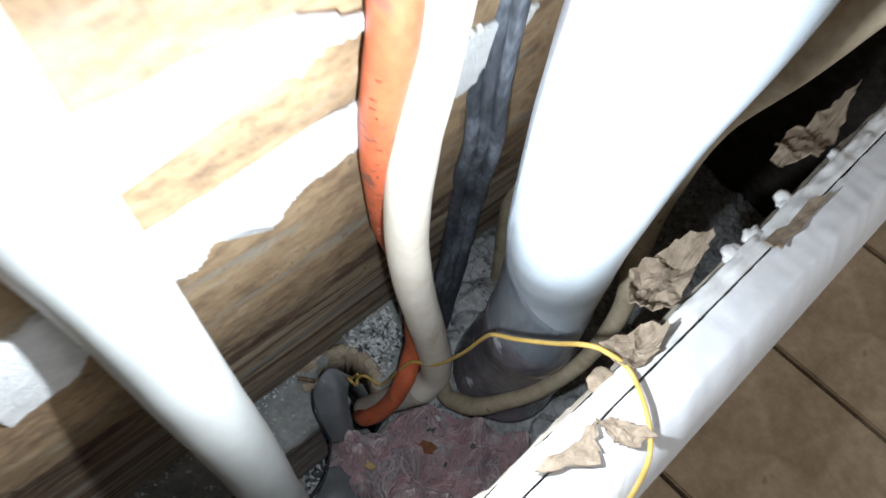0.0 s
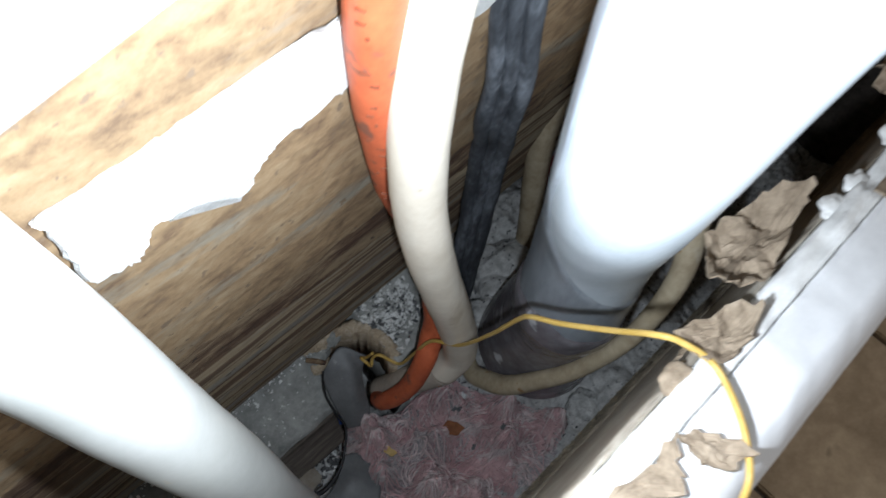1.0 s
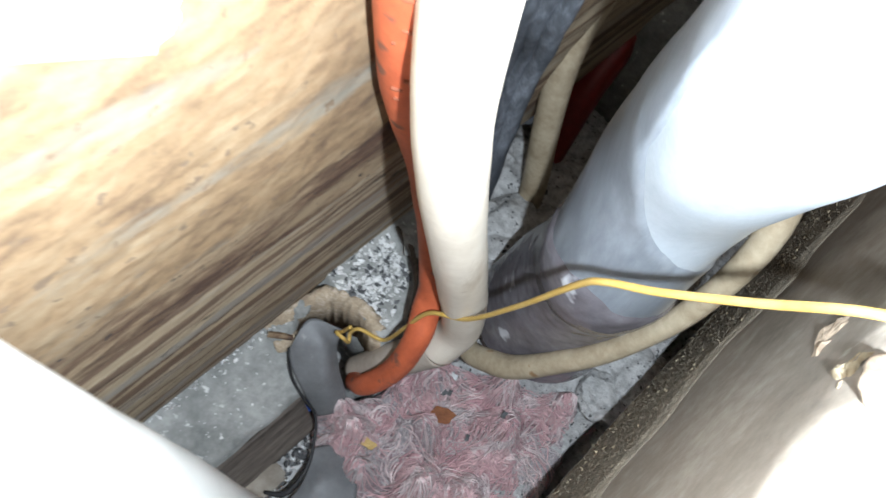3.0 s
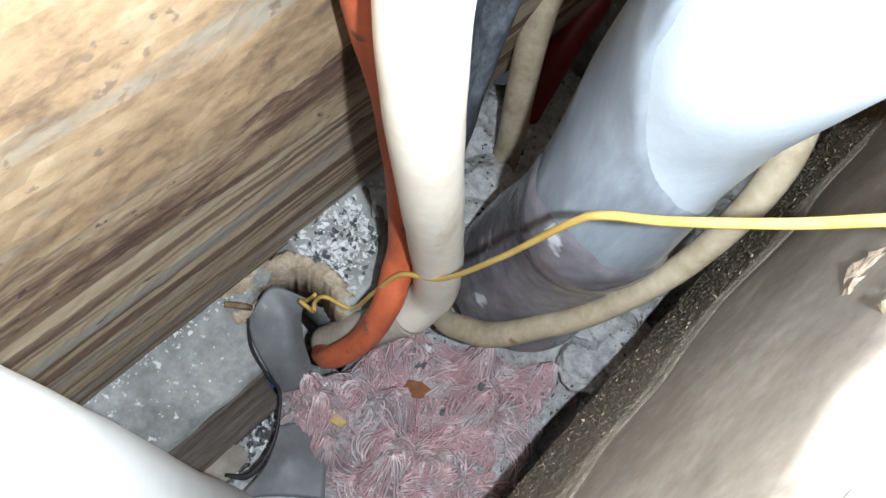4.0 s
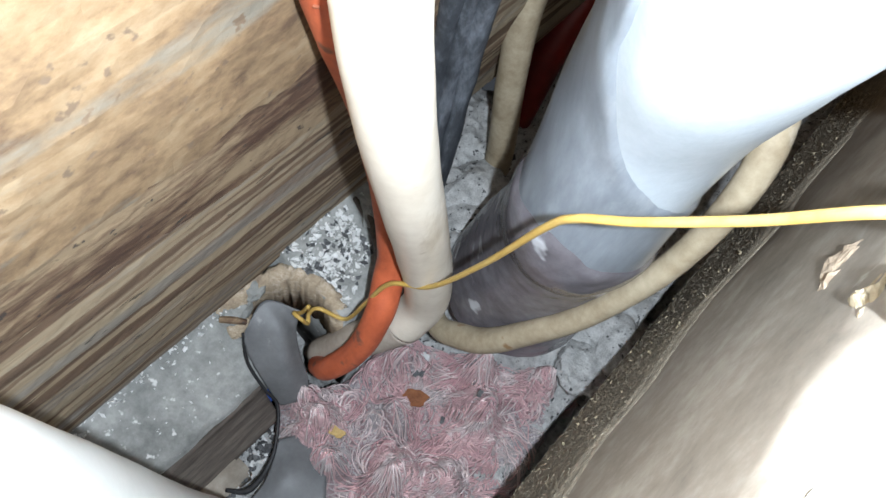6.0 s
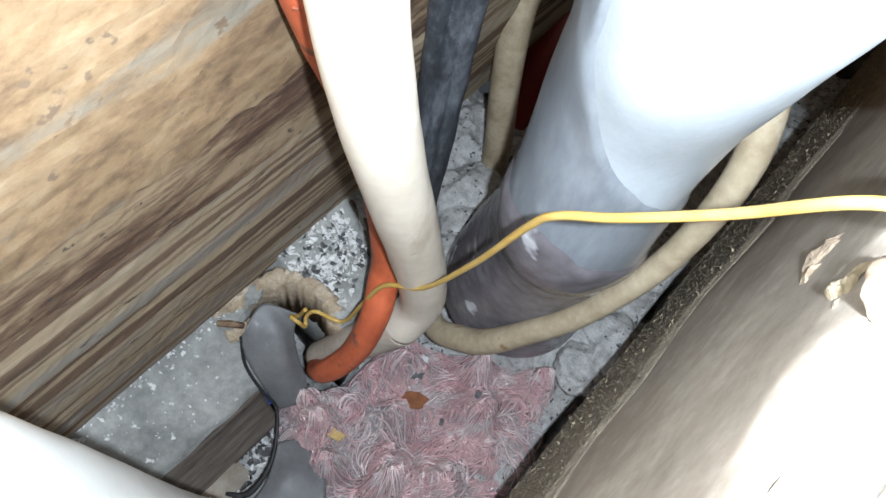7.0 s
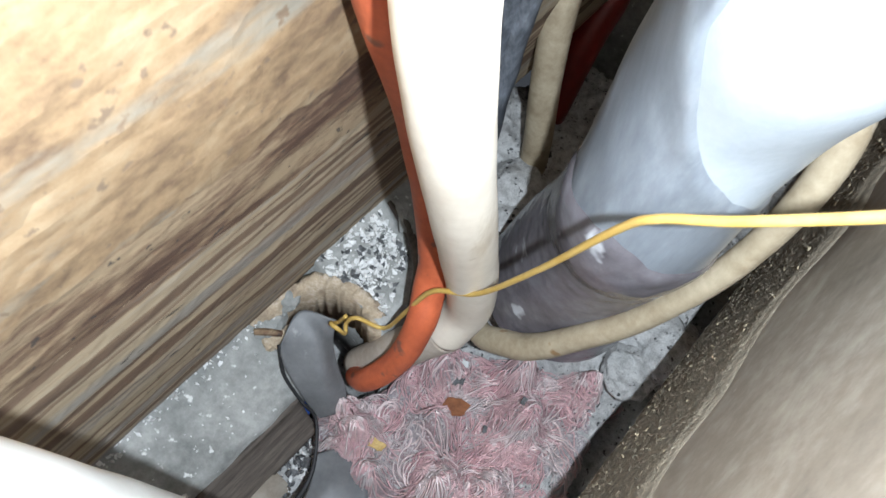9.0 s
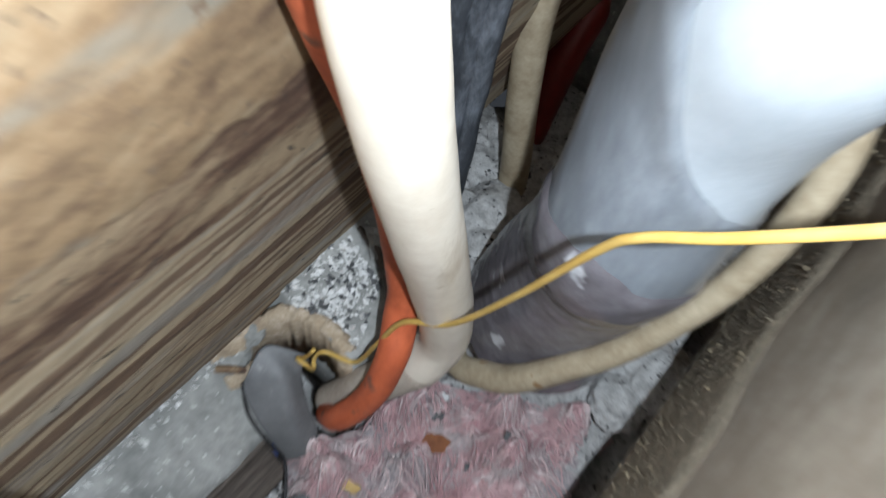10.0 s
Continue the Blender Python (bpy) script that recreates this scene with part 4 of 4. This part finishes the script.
# ---- pink fibre wad ----
OUTLINE = [(-0.0615, -0.0569), (-0.0523, -0.0400), (-0.0411, -0.0246), (-0.0413, 0.0035), (-0.0319, 0.0225), (-0.0042, 0.0359), (0.0142, 0.0505), (0.0350, 0.0830), (0.0510, 0.0840), (0.0610, 0.0640), (0.0530, 0.0520), (0.0535, 0.0429), (0.0580, 0.0337), (0.0610, 0.0203), (0.0630, 0.0038), (0.0640, -0.014), (0.0560, -0.045), (0.0150, -0.090), (-0.0050, -0.088), (-0.0184, -0.0788), (-0.0345, -0.0738), (-0.0484, -0.0703)]
PUFFS = [(-0.036, -0.055, 0.021), (0.014, -0.046, 0.022), (0.034, -0.028, 0.018), (0.0255, 0.012, 0.020), (0.040, 0.052, 0.016), (0.008, 0.034, 0.014), (-0.027, 0.004, 0.015)]
CLUMPS = PUFFS + [(-0.050, -0.050, 0.016), (-0.010, -0.022, 0.014), (-0.018, -0.066, 0.016), (0.028, 0.066, 0.014)]


def inside(x, y):
    """Signed distance to the wad's outline, positive inside."""
    best, odd = 1e9, False
    for (ax, ay), (bx, by) in zip(OUTLINE, OUTLINE[1:] + OUTLINE[:1]):
        k = min(max(((x - ax) * (bx - ax) + (y - ay) * (by - ay)) / ((bx - ax) ** 2 + (by - ay) ** 2), 0), 1)
        best = min(best, math.hypot(x - ax - k * (bx - ax), y - ay - k * (by - ay)))
        if (ay > y) != (by > y) and x < (bx - ax) * (y - ay) / (by - ay) + ax:
            odd = not odd
    return best if odd else -best


def wad_height(x, y):
    d = inside(x + 0.003 * n3(x, y, 0, 120, 31), y + 0.003 * n3(x, y, 0, 120, 32)) + 0.0045
    k = min(max((d + 0.001) / 0.012, 0), 1)
    h = -0.017 + 0.007 * n3(x, y, 0, 34, 33) - 0.007 * max(0, 0.18 - abs(n3(x, y, 0, 42, 36))) / 0.18
    h += max((0.024 + 0.75 * r) * math.exp(-((x - a) ** 2 + (y - b) ** 2) / (2 * (0.43 * r) ** 2)) for a, b, r in CLUMPS)
    h += 0.0022 * n3(x, y, 0, 150, 34) + 0.0012 * n3(x, y, 0, 420, 35)
    return -0.035 + (h + 0.035) * math.sqrt(k * (2 - k)), d


def wad():
    th = empty("fibre_wad", "dusty pink wad of curly fibre lying on the rubble", "insulation")
    x0, x1, y0, y1, n, m = -0.072, 0.074, -0.100, 0.092, 156, 204
    bm = bmesh.new()
    grid = {}
    for i in range(n + 1):
        for j in range(m + 1):
            x, y = x0 + (x1 - x0) * i / n, y0 + (y1 - y0) * j / m
            h, d = wad_height(x, y)
            if d > -0.003:
                grid[i, j] = bm.verts.new((x, y, h))
    for i in range(n):
        for j in range(m):
            q = [(i, j), (i + 1, j), (i + 1, j + 1), (i, j + 1)]
            if all(k in grid for k in q):
                bm.faces.new([grid[k] for k in q])
    part("mat", bm, M["pink"], th)
    rnd = random.Random(77)

    def locks(count, each, mat, name, label, radius, keep, spread):
        """Locks of near-parallel curling strands that follow the surface."""
        bm = bmesh.new()
        made = 0
        while made < count:
            x, y = rnd.uniform(x0, x1), rnd.uniform(y0, y1)
            if inside(x, y) < -0.001 or not keep(x, y):
                continue
            made += 1
            a, b, r = min(CLUMPS, key=lambda c: (c[0] - x) ** 2 + (c[1] - y) ** 2)
            ang0 = math.atan2(y - b, x - a) + math.pi / 2 + rnd.gauss(0, 0.9) + 3.2 * n3(x, y, 0, 60, 8)
            bend0, step0, lift0, segs = rnd.gauss(0, 110) + 60 * n3(x, y, 0, 50, 9), rnd.uniform(0.0011, 0.0020), rnd.uniform(0.0, 0.0062), rnd.randint(11, 22)
            for s in range(rnd.randint(each // 2, each)):
                px, py = x + rnd.gauss(0, spread), y + rnd.gauss(0, spread)
                ang, bend, step, lift = ang0 + rnd.gauss(0, 0.16), bend0 + rnd.gauss(0, 18), step0 * rnd.uniform(0.8, 1.2), lift0 + rnd.uniform(0, 0.0010)
                rings = []
                for k in range(segs):
                    h, dd = wad_height(px, py)
                    if dd < -0.003:
                        break
                    side = Vector((-math.sin(ang), math.cos(ang), 0))
                    c = Vector((px, py, h + lift * math.sin(math.pi * (k + 0.5) / segs) + radius * 0.4))
                    rr = radius * (1 if 0 < k < segs - 1 else 0.3)
                    rings.append([bm.verts.new(c + side * rr), bm.verts.new(c - side * rr), bm.verts.new(c + Vector((0, 0, rr * 1.3)))])
                    ang += bend * step + rnd.gauss(0, 0.07)
                    px, py = px + math.cos(ang) * step, py + math.sin(ang) * step
                for A, B in zip(rings[:-1], rings[1:]):
                    for q in range(3):
                        bm.faces.new((A[q], A[(q + 1) % 3], B[(q + 1) % 3], B[q]))
        tagged(part(name, bm, mat, th, label), kind="stuff")
    def tuft(x, y):
        return max(1 - ((x - a) ** 2 + (y - b) ** 2) / (r * 1.05) ** 2 for a, b, r in PUFFS) + 0.9 * n3(x, y, 0, 70, 50)
    locks(195, 14, M["pink_strand"], "strand_cover", "pale pink curled locks of strands", 0.00050, lambda x, y: tuft(x, y) > 0.30, 0.0017)
    locks(70, 5, M["dust_strand"], "dusty_cover", "dusty pale strands", 0.00030, lambda x, y: tuft(x, y) < 0.25, 0.0030)
    locks(90, 8, M["pale_strand"], "curl_cover", "loose thick curls of whitish pink strands", 0.00056, lambda x, y: tuft(x, y) > 0.38, 0.0016)
    return th


wad()
scatter("grit", "white dust specks on the pink fibre", ((-0.045, -0.06), (-0.02, 0.03), (0.05, 0.06), (0.06, -0.02)), 110, 0.0006, M["chip_white"], 29, lambda x, y: wad_height(x, y)[0] + 0.001)
scatter("dust", "grey dust clinging to the pink fibre", ((-0.058, -0.075), (-0.035, 0.03), (0.055, 0.07), (0.062, -0.035)), 7000, 0.00085, M["dust_strand"], 31, lambda x, y: wad_height(x, y)[0] + 0.0004 if inside(x, y) > 0 else -0.05)
scatter("dust", "grey dust caked along the rim of the pink fibre", ((-0.068, -0.085), (-0.045, 0.04), (0.055, 0.085), (0.066, -0.045)), 9000, 0.0011, M["dust_grey"], 34, lambda x, y: wad_height(x, y)[0] + 0.0004 if -0.003 < inside(x, y) < 0.009 + 0.012 * n3(x, y, 0, 70, 66) else -0.05)
scrap("dry_leaf", "small dry reddish-brown leaf on the pink fibre", [(-0.008, 0.000), (-0.004, 0.006), (0.003, 0.0055), (0.009, 0.001), (0.005, -0.005), (-0.003, -0.005)], (-0.0085, -0.0045, wad_height(-0.0085, -0.0045)[0] + 0.0110), (0.7, 0.7, 0), (-0.7, 0.7, 0), M["leaf"], thick=0.0005, n=4, jag=0.0006, curl=0.06, seed=41)
scrap("straw_chip", "straw-coloured chip sunk in the pink fibre", [(-0.007, 0.003), (-0.001, 0.004), (0.007, -0.001), (0.004, -0.004), (-0.003, -0.002)], (-0.0262, -0.0522, wad_height(-0.0262, -0.0522)[0] + 0.0085), (0.75, 0.6, 0), (-0.6, 0.75, 0), M["straw"], thick=0.0008, n=4, jag=0.0005, curl=0.2, seed=42)
scrap("plaster_flake", "white plaster flake on the pink fibre", [(-0.004, 0.002), (0.001, 0.003), (0.004, 0.001), (0.003, -0.003), (-0.003, -0.002)], (-0.0223, 0.0194, wad_height(-0.0223, 0.0194)[0] + 0.0060), (0.8, 0.5, 0), (-0.5, 0.8, 0), M["chip_white"], thick=0.002, n=3, jag=0.0007, seed=43)
for k, (x, y) in enumerate(((-0.0166, 0.0041), (0.0191, 0.0144), (-0.0150, 0.0080), (0.012, -0.004))):
    scrap("soot_flake", "tiny black flake on the pink fibre", [(-0.0015, 0.002), (0.0012, 0.0022), (0.0016, -0.002), (-0.001, -0.0022)], (x, y, wad_height(x, y)[0] + 0.0080), (1, 0, 0), (0, 1, 0), M["chip_black"], thick=0.0006, n=3, jag=0.0006, seed=60 + k)

# ---- floor tiles ----
tile_mesh = None
for i in range(14):
    for j in range(-9, 10):
        y = 0.120 + j * 0.1735
        x = 0.105 + 0.0865 + i * 0.1735
        if tile_mesh is None:
            ob = part("tile", box(-0.0845, 0.0845, -0.0845, 0.0845, -0.008, 0.002, 0.0015), M["tile"], floor, smooth=False)
            tile_mesh = ob.data
        else:
            ob = new("tile", tile_mesh)
            ob.parent = floor
        ob.location = (x, y + 0.0867, 0.0)
